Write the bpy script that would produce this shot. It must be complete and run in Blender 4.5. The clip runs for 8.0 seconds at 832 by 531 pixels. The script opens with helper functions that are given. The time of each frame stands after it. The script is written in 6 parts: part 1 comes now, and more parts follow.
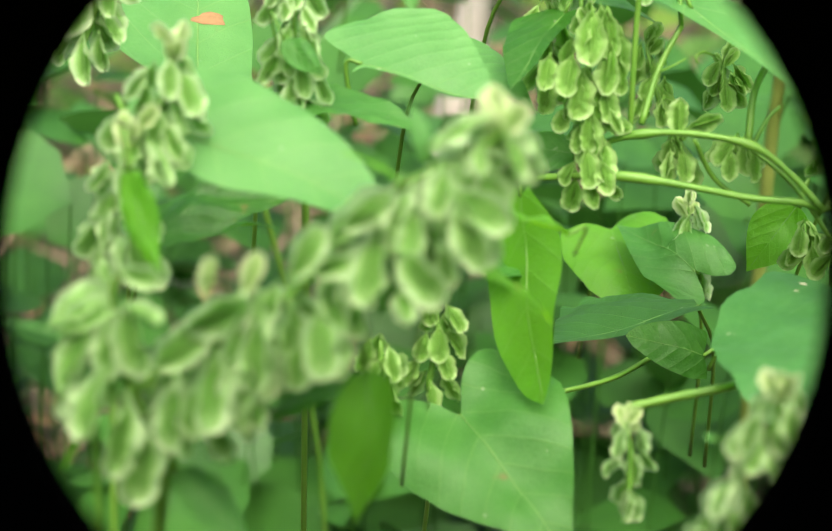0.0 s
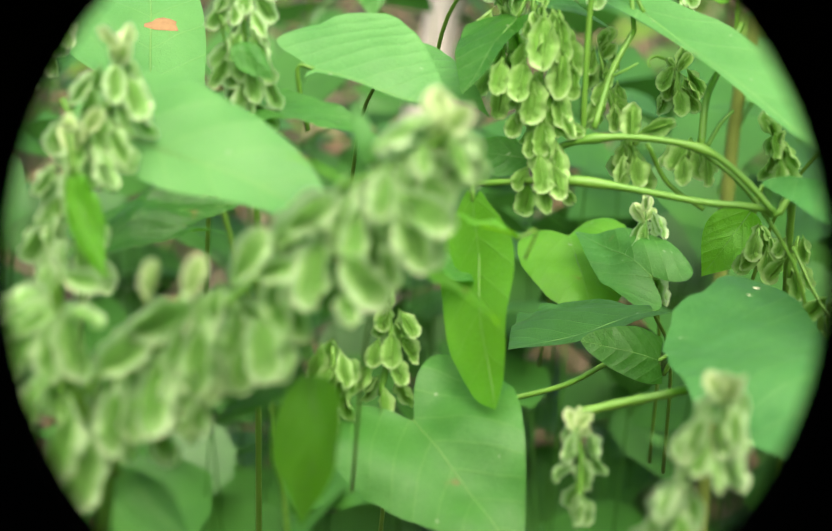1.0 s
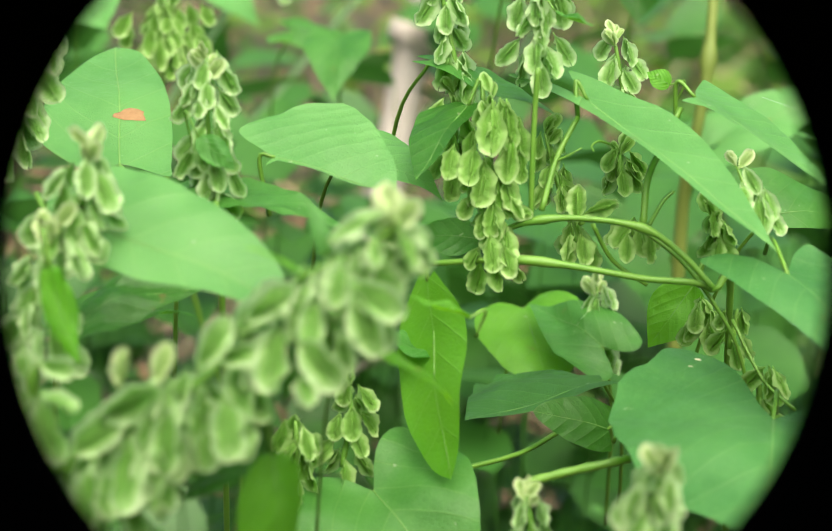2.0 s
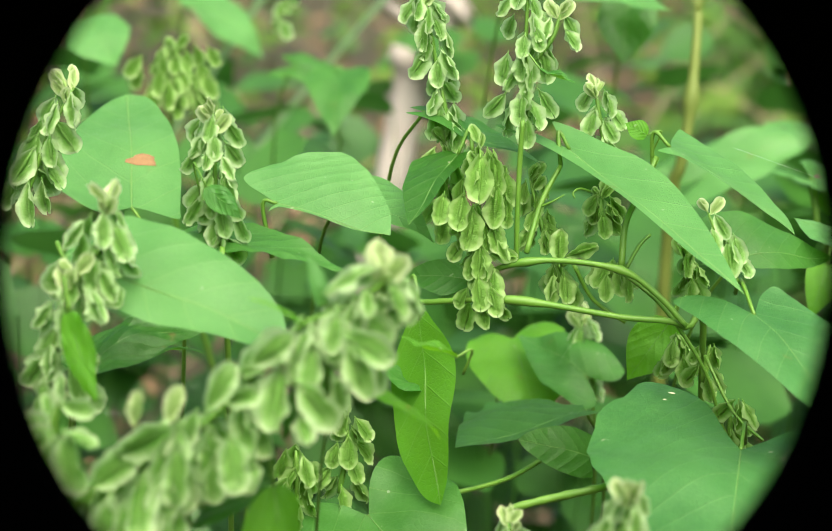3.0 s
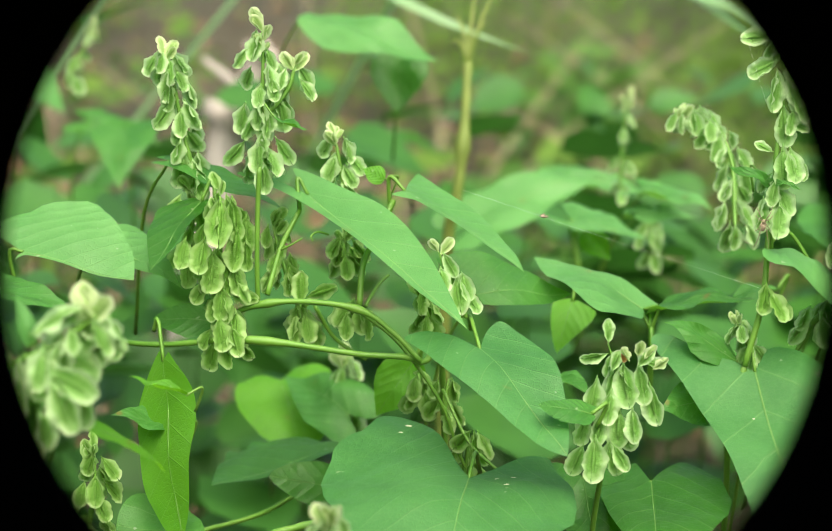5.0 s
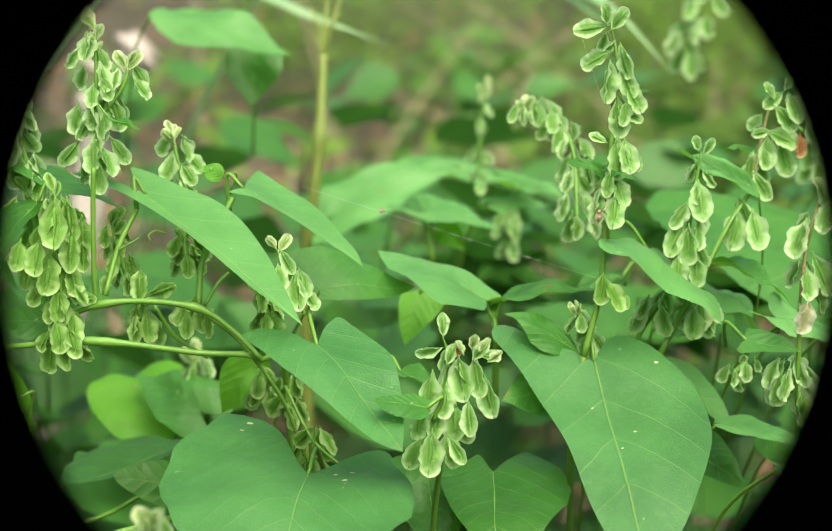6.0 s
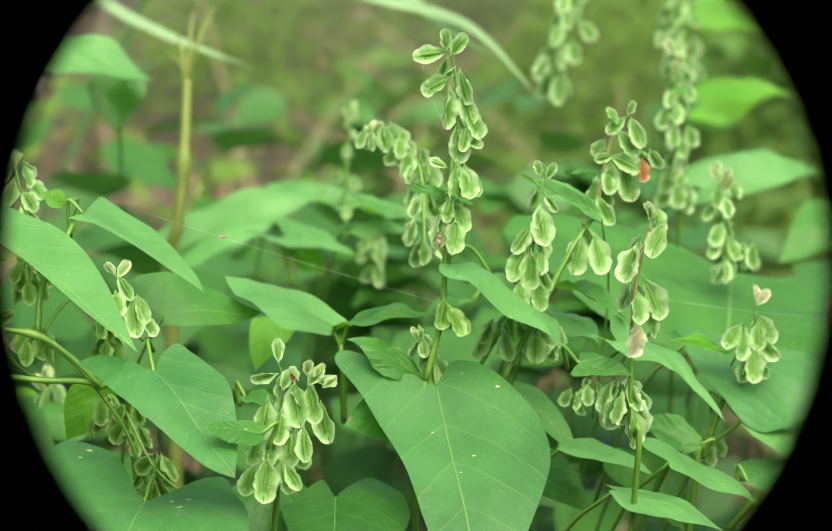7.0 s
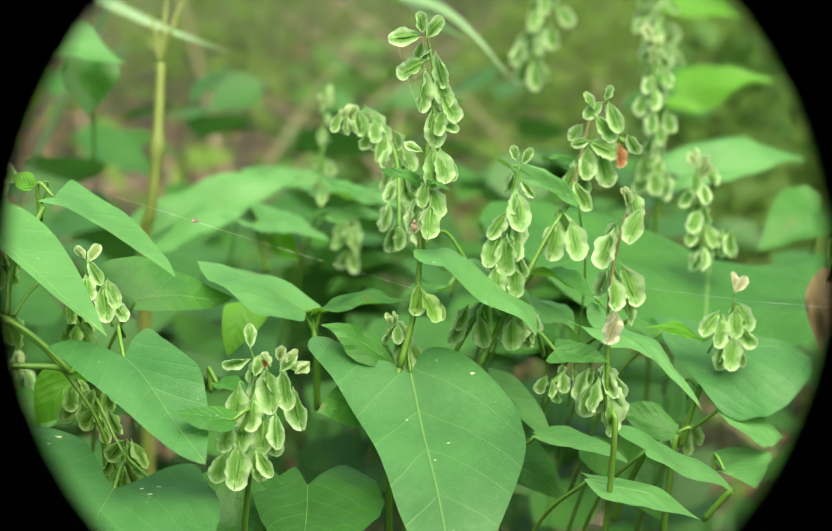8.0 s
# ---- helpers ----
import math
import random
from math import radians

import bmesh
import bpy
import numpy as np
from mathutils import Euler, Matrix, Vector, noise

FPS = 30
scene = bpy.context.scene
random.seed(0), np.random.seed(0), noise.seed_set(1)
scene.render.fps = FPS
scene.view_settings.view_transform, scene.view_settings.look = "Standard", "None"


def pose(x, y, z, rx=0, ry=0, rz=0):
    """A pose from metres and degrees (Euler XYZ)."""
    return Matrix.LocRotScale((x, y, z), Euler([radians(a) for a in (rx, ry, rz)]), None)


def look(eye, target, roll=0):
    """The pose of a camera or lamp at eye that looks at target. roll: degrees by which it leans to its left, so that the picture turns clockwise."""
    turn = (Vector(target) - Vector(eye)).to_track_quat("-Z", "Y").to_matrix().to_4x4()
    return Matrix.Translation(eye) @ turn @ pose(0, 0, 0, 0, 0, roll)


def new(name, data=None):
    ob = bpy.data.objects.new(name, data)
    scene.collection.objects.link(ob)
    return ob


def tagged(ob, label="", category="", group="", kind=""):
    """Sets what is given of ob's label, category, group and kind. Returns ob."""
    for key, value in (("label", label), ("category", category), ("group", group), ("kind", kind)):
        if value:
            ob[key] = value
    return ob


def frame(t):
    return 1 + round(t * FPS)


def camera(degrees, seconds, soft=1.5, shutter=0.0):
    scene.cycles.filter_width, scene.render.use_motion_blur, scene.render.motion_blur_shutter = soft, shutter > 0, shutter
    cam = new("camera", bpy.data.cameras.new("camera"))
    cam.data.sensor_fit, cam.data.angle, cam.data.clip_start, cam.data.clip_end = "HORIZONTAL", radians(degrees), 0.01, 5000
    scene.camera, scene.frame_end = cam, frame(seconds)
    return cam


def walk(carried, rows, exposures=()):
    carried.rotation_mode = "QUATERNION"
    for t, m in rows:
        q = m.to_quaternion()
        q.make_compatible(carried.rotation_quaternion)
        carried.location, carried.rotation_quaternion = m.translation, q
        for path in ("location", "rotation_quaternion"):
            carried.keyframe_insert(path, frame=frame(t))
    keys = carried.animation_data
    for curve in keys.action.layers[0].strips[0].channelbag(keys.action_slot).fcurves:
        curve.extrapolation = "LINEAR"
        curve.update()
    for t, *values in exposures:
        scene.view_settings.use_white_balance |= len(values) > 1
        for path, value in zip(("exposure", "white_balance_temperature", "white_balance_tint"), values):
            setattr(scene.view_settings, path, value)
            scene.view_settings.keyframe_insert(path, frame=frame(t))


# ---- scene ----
from mathutils.bvhtree import BVHTree

DEGREES = 24.0
cam = camera(DEGREES, 8.0, 1.0)
cam.data.dof.use_dof = True
cam.data.dof.focus_distance = 0.440
cam.data.dof.aperture_fstop = 18.0

PATH = [
    (0, (0.00000, 0.00000, 0.62000), (-0.00469, 0.94146, 0.28290), 2.12),
    (0.5, (-0.00011, -0.00050, 0.62018), (0.00406, 0.94141, 0.28434), 2.19),
    (1, (0.00460, 0.00077, 0.61831), (0.01208, 0.94456, 0.28787), 2.19),
    (1.5, (0.00917, -0.00386, 0.62333), (0.03780, 0.94534, 0.30998), 1.82),
    (1.7, (0.00709, -0.00905, 0.62574), (0.03263, 0.94223, 0.31845), 1.71),
    (2.8, (0.00771, -0.03755, 0.63958), (0.02481, 0.91695, 0.34185), 1.71),
    (3, (0.00868, -0.04252, 0.64415), (0.02824, 0.91187, 0.34621), 1.72),
    (3.5, (0.01212, -0.05074, 0.64915), (0.03682, 0.90675, 0.36176), 1.87),
    (4, (0.02054, -0.05524, 0.65459), (0.07152, 0.90599, 0.38358), 2.00),
    (4.2, (0.02603, -0.05872, 0.65291), (0.08074, 0.90277, 0.38356), 1.99),
    (5.3, (0.03974, -0.06187, 0.64710), (0.13350, 0.89609, 0.37595), 1.40),
    (5.5, (0.04197, -0.06064, 0.64942), (0.13743, 0.89487, 0.37032), 1.20),
    (6, (0.05283, -0.06330, 0.65063), (0.18641, 0.88836, 0.37403), 1.26),
    (6.5, (0.06341, -0.06888, 0.65238), (0.22964, 0.88165, 0.38997), 1.72),
    (7, (0.07117, -0.06655, 0.65156), (0.24519, 0.88216, 0.38765), 1.66),
    (7.5, (0.07265, -0.06361, 0.65071), (0.25323, 0.88420, 0.38793), 1.98),
    (8, (0.07276, -0.06181, 0.64937), (0.25803, 0.88332, 0.38032), 2.08),
]
ROWS = [(t, look(eye, target, roll)) for t, eye, target, roll in PATH]
walk(cam, ROWS, [(0, 1.31), (1.5, 1.23), (2.8, 1.13), (8, 1.14)])

# ---- daylight: open shade under a bright, hazy sky ----
SUN_UP, SUN_TURN = radians(62), radians(168)
world = bpy.data.worlds.new("sky")
scene.world = world
world.use_nodes = True
wn = world.node_tree
sky = wn.nodes.new("ShaderNodeTexSky")
sky.sky_type, sky.sun_disc, sky.sun_elevation, sky.sun_rotation = "NISHITA", False, SUN_UP, SUN_TURN
sky.air_density, sky.dust_density, sky.ozone_density = 1.0, 7.0, 1.0
wn.links.new(sky.outputs[0], wn.nodes["Background"].inputs[0])
wn.nodes["Background"].inputs[1].default_value = 0.105
sun = new("sun", bpy.data.lights.new("sun", "SUN"))
sun.data.energy, sun.data.angle, sun.data.color = 2.7, radians(80), (1.0, 0.945, 0.75)
aim = Vector((math.sin(SUN_TURN) * math.cos(SUN_UP), math.cos(SUN_TURN) * math.cos(SUN_UP), math.sin(SUN_UP)))
sun.matrix_world = look(aim * 10, (0, 0, 0))


# ---- materials ----
class Nodes:
    """A small helper to write node materials."""

    def __init__(self, name):
        self.mat = bpy.data.materials.new(name)
        self.mat.use_nodes = True
        self.tree = self.mat.node_tree
        self.tree.nodes.clear()
        self.out = self.tree.nodes.new("ShaderNodeOutputMaterial")

    def node(self, kind, **inputs):
        n = self.tree.nodes.new("ShaderNode" + kind)
        for key, value in inputs.items():
            self.plug(n.inputs[key.replace("_", " ")], value)
        return n

    def plug(self, socket, value):
        if isinstance(value, bpy.types.NodeSocket):
            self.tree.links.new(value, socket)
        elif isinstance(value, tuple) and len(value) == 3 and socket.type == "RGBA":
            socket.default_value = (*value, 1)
        else:
            socket.default_value = value

    def math(self, op, a, b=0.0, c=0.0):
        n = self.tree.nodes.new("ShaderNodeMath")
        n.operation = op
        for socket, value in zip(n.inputs, (a, b, c)):
            self.plug(socket, value)
        return n.outputs[0]

    def step(self, x, low, high, to_low=0.0, to_high=1.0):
        n = self.tree.nodes.new("ShaderNodeMapRange")
        n.interpolation_type = "SMOOTHSTEP"
        for socket, value in zip(n.inputs, (x, low, high, to_low, to_high)):
            self.plug(socket, value)
        return n.outputs[0]

    def mix(self, k, a, b, blend="MIX"):
        n = self.tree.nodes.new("ShaderNodeMix")
        n.data_type, n.blend_type = "RGBA", blend
        self.plug(n.inputs[0], k), self.plug(n.inputs[6], a), self.plug(n.inputs[7], b)
        return n.outputs[2]

    def noise(self, vector, scale, detail=3.0, rough=0.55):
        n = self.node("TexNoise", Vector=vector, Scale=scale, Detail=detail, Roughness=rough)
        return n.outputs["Fac"]

    def finish(self, shader):
        self.tree.links.new(shader, self.out.inputs[0])
        return self.mat


def leaf_material(name, base, young, glow, sheen=0.47, through_share=0.34):
    """A leaf blade: waxy top, pale veins, specks, and light that shines through it."""
    m = Nodes(name)
    uv = m.node("UVMap").outputs[0]
    xyz = m.node("SeparateXYZ", Vector=uv)
    along, across = xyz.outputs[0], m.math("ABSOLUTE", m.math("SUBTRACT", xyz.outputs[1], 0.5))
    place = m.node("TexCoord").outputs["Object"]
    own = m.node("ObjectInfo").outputs["Random"]
    bend = m.math("SUBTRACT", m.math("MULTIPLY", m.noise(place, 60.0, 2.0), 0.05), m.math("MULTIPLY", m.math("MULTIPLY", across, across), 0.9))
    ribs = m.math("PINGPONG", m.math("MULTIPLY", m.math("ADD", m.math("SUBTRACT", along, m.math("MULTIPLY", across, 0.80)), bend), 5.2), 0.5)
    rib = m.step(ribs, 0.0, 0.040, 1.0, 0.0)
    rib = m.math("MULTIPLY", rib, m.step(across, 0.30, 0.46, 1.0, 0.15))
    mid = m.step(across, 0.0015, 0.005, 1.0, 0.0)
    net = m.node("TexVoronoi", Vector=place, Scale=900.0)
    net.feature = "DISTANCE_TO_EDGE"
    mesh_veins = m.step(net.outputs["Distance"], 0.0, 0.12, 1.0, 0.0)
    tone = m.mix(m.step(m.noise(place, 55.0, 5.0, 0.65), 0.32, 0.68), base, young)
    tone = m.mix(m.math("MULTIPLY", m.step(m.noise(place, 600.0, 2.0), 0.45, 0.7), 0.18), tone, (0.14, 0.34, 0.09))
    tone = m.mix(m.math("MULTIPLY", own, 0.45), tone, young)
    tone = m.mix(m.math("MULTIPLY", mesh_veins, 0.07), tone, (0.22, 0.42, 0.12))
    tone = m.mix(m.math("MULTIPLY", m.math("MAXIMUM", m.math("MULTIPLY", rib, 0.19), m.math("MULTIPLY", mid, 0.40)), 1.0), tone, (0.30, 0.50, 0.14))
    specks = m.step(m.noise(place, 420.0, 1.0), 0.77, 0.80)
    tone = m.mix(m.math("MULTIPLY", specks, 0.45), tone, (0.5, 0.55, 0.36))
    rust = m.step(m.noise(place, 95.0, 2.0), 0.745, 0.79)
    tone = m.mix(m.math("MULTIPLY", rust, 0.7), tone, (0.20, 0.13, 0.04))
    height = m.math("ADD", m.math("MULTIPLY", m.math("MAXIMUM", m.math("MULTIPLY", rib, 0.4), mid), -0.6), m.math("ADD", m.math("ADD", m.math("MULTIPLY", m.noise(place, 900.0, 3.0), 0.28), m.math("MULTIPLY", m.step(ribs, 0.0, 0.40), 0.26)), m.math("MULTIPLY", mesh_veins, -0.10)))
    bump = m.node("Bump", Height=height, Strength=0.6, Distance=0.0005).outputs[0]
    top = m.node("BsdfPrincipled", Base_Color=tone, Roughness=m.step(m.noise(place, 160.0, 3.0), 0.3, 0.7, sheen - 0.07, sheen + 0.09), Normal=bump)
    top.inputs["Specular IOR Level"].default_value = 0.38
    back = m.node("BsdfTranslucent", Color=m.mix(0.25, glow, tone), Normal=bump)
    both = m.node("MixShader", Fac=through_share)
    m.tree.links.new(top.outputs[0], both.inputs[1]), m.tree.links.new(back.outputs[0], both.inputs[2])
    return m.finish(both.outputs[0])


def fruit_material(name, seed_green, wing_green, rim):
    """A winged fruit: green crinkled middle with a fine keel, pale smooth rim."""
    m = Nodes(name)
    xyz = m.node("SeparateXYZ", Vector=m.node("UVMap").outputs[0])
    out, down = xyz.outputs[0], xyz.outputs[1]
    place = m.node("TexCoord").outputs["Object"]
    own = m.node("ObjectInfo").outputs["Random"]
    wrinkle = m.noise(place, 11.0, 4.0)
    soft = m.noise(place, 3.0, 2.0)
    edge = m.math("ADD", out, m.math("MULTIPLY", m.math("SUBTRACT", wrinkle, 0.5), 0.35))
    middle = m.math("MULTIPLY", m.step(down, 0.04, 0.22), m.step(down, 0.80, 0.95, 1.0, 0.0))
    inner = m.math("MULTIPLY", m.step(edge, 0.34, 0.62, 1.0, 0.0), middle)
    fold = m.math("SINE", m.math("ADD", m.math("MULTIPLY", down, 120.0), m.math("MULTIPLY", wrinkle, 20.0)))
    fold = m.math("MULTIPLY", fold, inner)
    tone = m.mix(inner, m.mix(m.step(edge, 0.50, 0.84), wing_green, rim), seed_green)
    tone = m.mix(m.math("MULTIPLY", m.step(fold, 0.1, 0.9), 0.22), tone, wing_green)
    tone = m.mix(m.math("MULTIPLY", m.math("MULTIPLY", m.step(edge, 0.5, 0.9), m.step(down, 0.7, 1.0)), 0.35), tone, (0.70, 0.80, 0.50))
    tone = m.mix(m.math("MULTIPLY", m.math("MULTIPLY", m.step(out, 0.02, 0.10, 1.0, 0.0), inner), 0.5), tone, wing_green)
    slit = m.math("MULTIPLY", m.step(out, 0.05, 0.19, 1.0, 0.0), m.math("MULTIPLY", m.step(down, 0.28, 0.36), m.step(down, 0.55, 0.66, 1.0, 0.0)))
    tone = m.mix(m.math("MULTIPLY", slit, 0.55), tone, (0.07, 0.18, 0.02))
    tone = m.mix(m.math("MULTIPLY", own, 0.25), tone, m.mix(0.5, wing_green, seed_green))
    tone = m.mix(m.math("MULTIPLY", m.step(soft, 0.5, 0.75), 0.2), tone, wing_green)
    stain = m.step(m.noise(place, 5.0, 3.0), 0.72, 0.78)
    tone = m.mix(m.math("MULTIPLY", stain, 0.3), tone, (0.34, 0.28, 0.10))
    height = m.math("ADD", m.math("MULTIPLY", fold, 0.22), m.math("ADD", m.math("MULTIPLY", wrinkle, 0.6), m.math("MULTIPLY", inner, -1.2)))
    bump = m.node("Bump", Height=height, Strength=0.42, Distance=0.0004).outputs[0]
    top = m.node("BsdfPrincipled", Base_Color=tone, Roughness=0.55, Normal=bump)
    back = m.node("BsdfTranslucent", Color=tone, Normal=bump)
    both = m.node("MixShader", Fac=0.5)
    m.tree.links.new(top.outputs[0], both.inputs[1]), m.tree.links.new(back.outputs[0], both.inputs[2])
    return m.finish(both.outputs[0])


def plain_material(name, one, two, scale=80.0, rough=0.6, bump_by=0.4, depth=0.0006, glow=0.0):
    """Two tones mixed by grain at two sizes, with relief."""
    m = Nodes(name)
    place = m.node("TexCoord").outputs["Object"]
    own = m.node("ObjectInfo").outputs["Random"]
    isle = m.node("NewGeometry").outputs["Random Per Island"]
    grain = m.noise(place, scale, 5.0)
    coarse = m.noise(place, scale / 7, 3.0)
    k = m.math("ADD", m.math("MULTIPLY", grain, 0.5), m.math("MULTIPLY", coarse, 0.5))
    tone = m.mix(m.step(k, 0.35, 0.65), one, two)
    tone = m.mix(m.math("MULTIPLY", m.math("ADD", own, isle), 0.3), tone, two)
    bump = m.node("Bump", Height=grain, Strength=bump_by, Distance=depth).outputs[0]
    top = m.node("BsdfPrincipled", Base_Color=tone, Roughness=rough, Normal=bump)
    if glow:
        back = m.node("BsdfTranslucent", Color=tone, Normal=bump)
        both = m.node("MixShader", Fac=glow)
        m.tree.links.new(top.outputs[0], both.inputs[1]), m.tree.links.new(back.outputs[0], both.inputs[2])
        return m.finish(both.outputs[0])
    return m.finish(top.outputs[0])


LEAF = leaf_material("bindweed_leaf", (0.026, 0.138, 0.016), (0.056, 0.210, 0.030), (0.19, 0.54, 0.02))
# paler copy of LEAF; bluish sky sheen on lit tops is partly put into its colour
PALE = leaf_material("pale_leaf", (0.070, 0.238, 0.056), (0.116, 0.325, 0.086), (0.23, 0.58, 0.04), 0.46)
COOL = leaf_material("cool_leaf", (0.032, 0.148, 0.032), (0.064, 0.224, 0.056), (0.17, 0.52, 0.04), 0.43)
# dark green; shade on inner and lower leaves is partly put into this colour
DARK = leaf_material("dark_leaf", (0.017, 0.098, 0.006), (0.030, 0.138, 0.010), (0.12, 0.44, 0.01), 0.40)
# bright yellow-green: light shining through backlit leaves is also put into the base colour
FRESH_BACKLIT = leaf_material("fresh_backlit_leaf", (0.080, 0.300, 0.014), (0.120, 0.370, 0.022), (0.26, 0.68, 0.01), 0.5, 0.5)
FRUIT = fruit_material("winged_fruit", (0.172, 0.415, 0.060), (0.350, 0.615, 0.195), (0.585, 0.785, 0.430))
FRUIT_GREEN = fruit_material("green_fruit", (0.145, 0.360, 0.036), (0.265, 0.510, 0.098), (0.430, 0.655, 0.235))
FRUIT_DRY = fruit_material("dry_fruit", (0.52, 0.22, 0.07), (0.66, 0.32, 0.13), (0.74, 0.46, 0.24))
FRUIT_CREAM = fruit_material("faded_fruit", (0.58, 0.58, 0.30), (0.70, 0.72, 0.44), (0.82, 0.84, 0.62))
BUD = fruit_material("young_fruit", (0.350, 0.560, 0.160), (0.540, 0.720, 0.290), (0.740, 0.850, 0.500))
STEM = plain_material("green_stem", (0.062, 0.195, 0.013), (0.125, 0.270, 0.030), 120.0, 0.5)
RIB = plain_material("leaf_rib", (0.120, 0.290, 0.050), (0.170, 0.350, 0.075), 120.0, 0.5)
BROWN = plain_material("brown_axis", (0.16, 0.165, 0.05), (0.27, 0.235, 0.09), 200.0, 0.7)
SOIL = plain_material("soil_and_litter", (0.024, 0.022, 0.011), (0.056, 0.049, 0.025), 40.0, 0.9, 0.9, 0.006)
# vine leaf green made darker: the shade in the gaps is put into the colour
PAINTED_SHADE_LEAF = plain_material("painted_shade_leaf", (0.026, 0.115, 0.013), (0.055, 0.190, 0.024), 60.0, 0.45, glow=0.3)
LITTER = plain_material("dry_leaf_litter", (0.085, 0.053, 0.023), (0.170, 0.108, 0.052), 60.0, 0.85)
REED = plain_material("reed_stalk", (0.110, 0.170, 0.025), (0.190, 0.245, 0.048), 60.0, 0.6)
GRASS = plain_material("grass_blade", (0.130, 0.290, 0.090), (0.250, 0.400, 0.200), 50.0, 0.45, glow=0.3)
FAR_LEAF = plain_material("undergrowth_leaf", (0.042, 0.112, 0.008), (0.128, 0.245, 0.024), 8.0, 0.8, glow=0.35)
HERB = plain_material("herb_leaf", (0.032, 0.108, 0.010), (0.095, 0.230, 0.028), 14.0, 0.6, glow=0.35)
STRAW = plain_material("dry_straw", (0.22, 0.17, 0.10), (0.38, 0.31, 0.20), 40.0, 0.8)
BLEACHED = plain_material("bleached_wood", (0.28, 0.24, 0.20), (0.46, 0.42, 0.38), 50.0, 0.8)
SPIDER = plain_material("spider_skin", (0.16, 0.11, 0.07), (0.36, 0.28, 0.20), 900.0, 0.6)
SILK = plain_material("spider_silk", (0.75, 0.75, 0.72), (0.85, 0.85, 0.82), 200.0, 0.3)
RUST = plain_material("withered_spot", (0.17, 0.085, 0.03), (0.25, 0.145, 0.06), 700.0, 0.8)
PALE_SPOT = plain_material("bleached_spot", (0.42, 0.46, 0.26), (0.60, 0.60, 0.42), 900.0, 0.8)
DRY_LEAF = plain_material("dry_brown_leaf", (0.090, 0.070, 0.026), (0.190, 0.145, 0.062), 90.0, 0.8, glow=0.2)
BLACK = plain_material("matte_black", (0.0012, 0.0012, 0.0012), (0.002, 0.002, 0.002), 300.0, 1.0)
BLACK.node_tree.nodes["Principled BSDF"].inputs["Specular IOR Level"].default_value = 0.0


# ---- building helpers ----
def part(name, bm, material, parent, label=""):
    """One mesh object under a thing or a part, in world coordinates."""
    mesh = bpy.data.meshes.new(name)
    bm.to_mesh(mesh)
    bm.free()
    return hang(name, mesh, material, parent, label)


def hang(name, mesh, material, parent, label="", m=None):
    if material and not mesh.materials:
        mesh.materials.append(material)
    for p in mesh.polygons:
        p.use_smooth = True
    ob = new(name, mesh)
    ob.parent = parent
    ob.matrix_parent_inverse = HOME[parent.name]
    ob.matrix_basis = m if m is not None else Matrix()
    HOME[ob.name] = ob.matrix_basis.inverted()
    if label:
        ob["label"] = label
    return ob


HOME = {}


def thing(name, base, label, category, group="", kind=""):
    ob = new(name)
    ob.empty_display_size = 0.02
    ob.location = base
    HOME[ob.name] = Matrix.Translation(base).inverted()
    return tagged(ob, label, category, group, kind)


def smooth_path(points, steps):
    """A Catmull-Rom line through a few points."""
    pts = [Vector(p) for p in points]
    pts = [pts[0] * 2 - pts[1], *pts, pts[-1] * 2 - pts[-2]]
    out = []
    for a, b, c, d in zip(pts, pts[1:], pts[2:], pts[3:]):
        for k in range(steps):
            t = k / steps
            out.append(0.5 * (2 * b + (c - a) * t + (2 * a - 5 * b + 4 * c - d) * t * t + (3 * b - a - 3 * c + d) * t ** 3))
    return out + [pts[-2]]


def tube(bm, points, radii, sides=7, steps=6, knots=()):
    """A round stem through points; radii at its two ends; knots: places (0 to 1) where it swells."""
    line = smooth_path(points, steps)
    n, ring_before = len(line), None
    side = Vector((0.31, 0.87, 0.2))
    for k, p in enumerate(line):
        ahead = (line[min(k + 1, n - 1)] - line[max(k - 1, 0)]).normalized()
        side = (side - ahead * side.dot(ahead)).normalized()
        up = ahead.cross(side)
        f = k / (n - 1)
        r = radii[0] + (radii[1] - radii[0]) * f
        r *= 1 + 0.7 * sum(math.exp(-((f - q) * n / 1.2) ** 2) for q in knots)
        ring = [bm.verts.new(p + (side * math.cos(a) + up * math.sin(a)) * r) for a in (math.tau * j / sides for j in range(sides))]
        if ring_before:
            for j in range(sides):
                bm.faces.new((ring_before[j], ring_before[j - 1], ring[j - 1], ring[j]))
        else:
            bm.faces.new(ring)
        ring_before = ring
    bm.faces.new(ring_before[::-1])
    return bm


def stem(parent, points, radius, end=None, material=None, name="stem", label="", knots=()):
    bm = tube(bmesh.new(), points, (radius, radius if end is None else end), knots=knots)
    return part(name, bm, material or STEM, parent, label)


# half outline of a heart-shaped blade: along, across, and the midrib point that it hangs on
HEART = [(0.0, 0.015, 0.0), (-0.10, 0.06, 0.0), (-0.20, 0.15, 0.0), (-0.255, 0.26, 0.0), (-0.22, 0.37, 0.02), (-0.11, 0.455, 0.06), (0.04, 0.49, 0.14),
         (0.22, 0.465, 0.28), (0.40, 0.385, 0.44), (0.58, 0.275, 0.61), (0.74, 0.165, 0.76), (0.88, 0.07, 0.89), (0.96, 0.02, 0.965), (1.0, 0.0, 1.0)]
OVAL = [(0.0, 0.01, 0.0), (0.0, 0.10, 0.01), (0.03, 0.22, 0.04), (0.10, 0.33, 0.11), (0.20, 0.42, 0.21), (0.32, 0.47, 0.33), (0.45, 0.47, 0.46),
        (0.58, 0.41, 0.59), (0.70, 0.31, 0.71), (0.81, 0.20, 0.82), (0.90, 0.10, 0.90), (0.96, 0.04, 0.96), (1.0, 0.0, 1.0)]
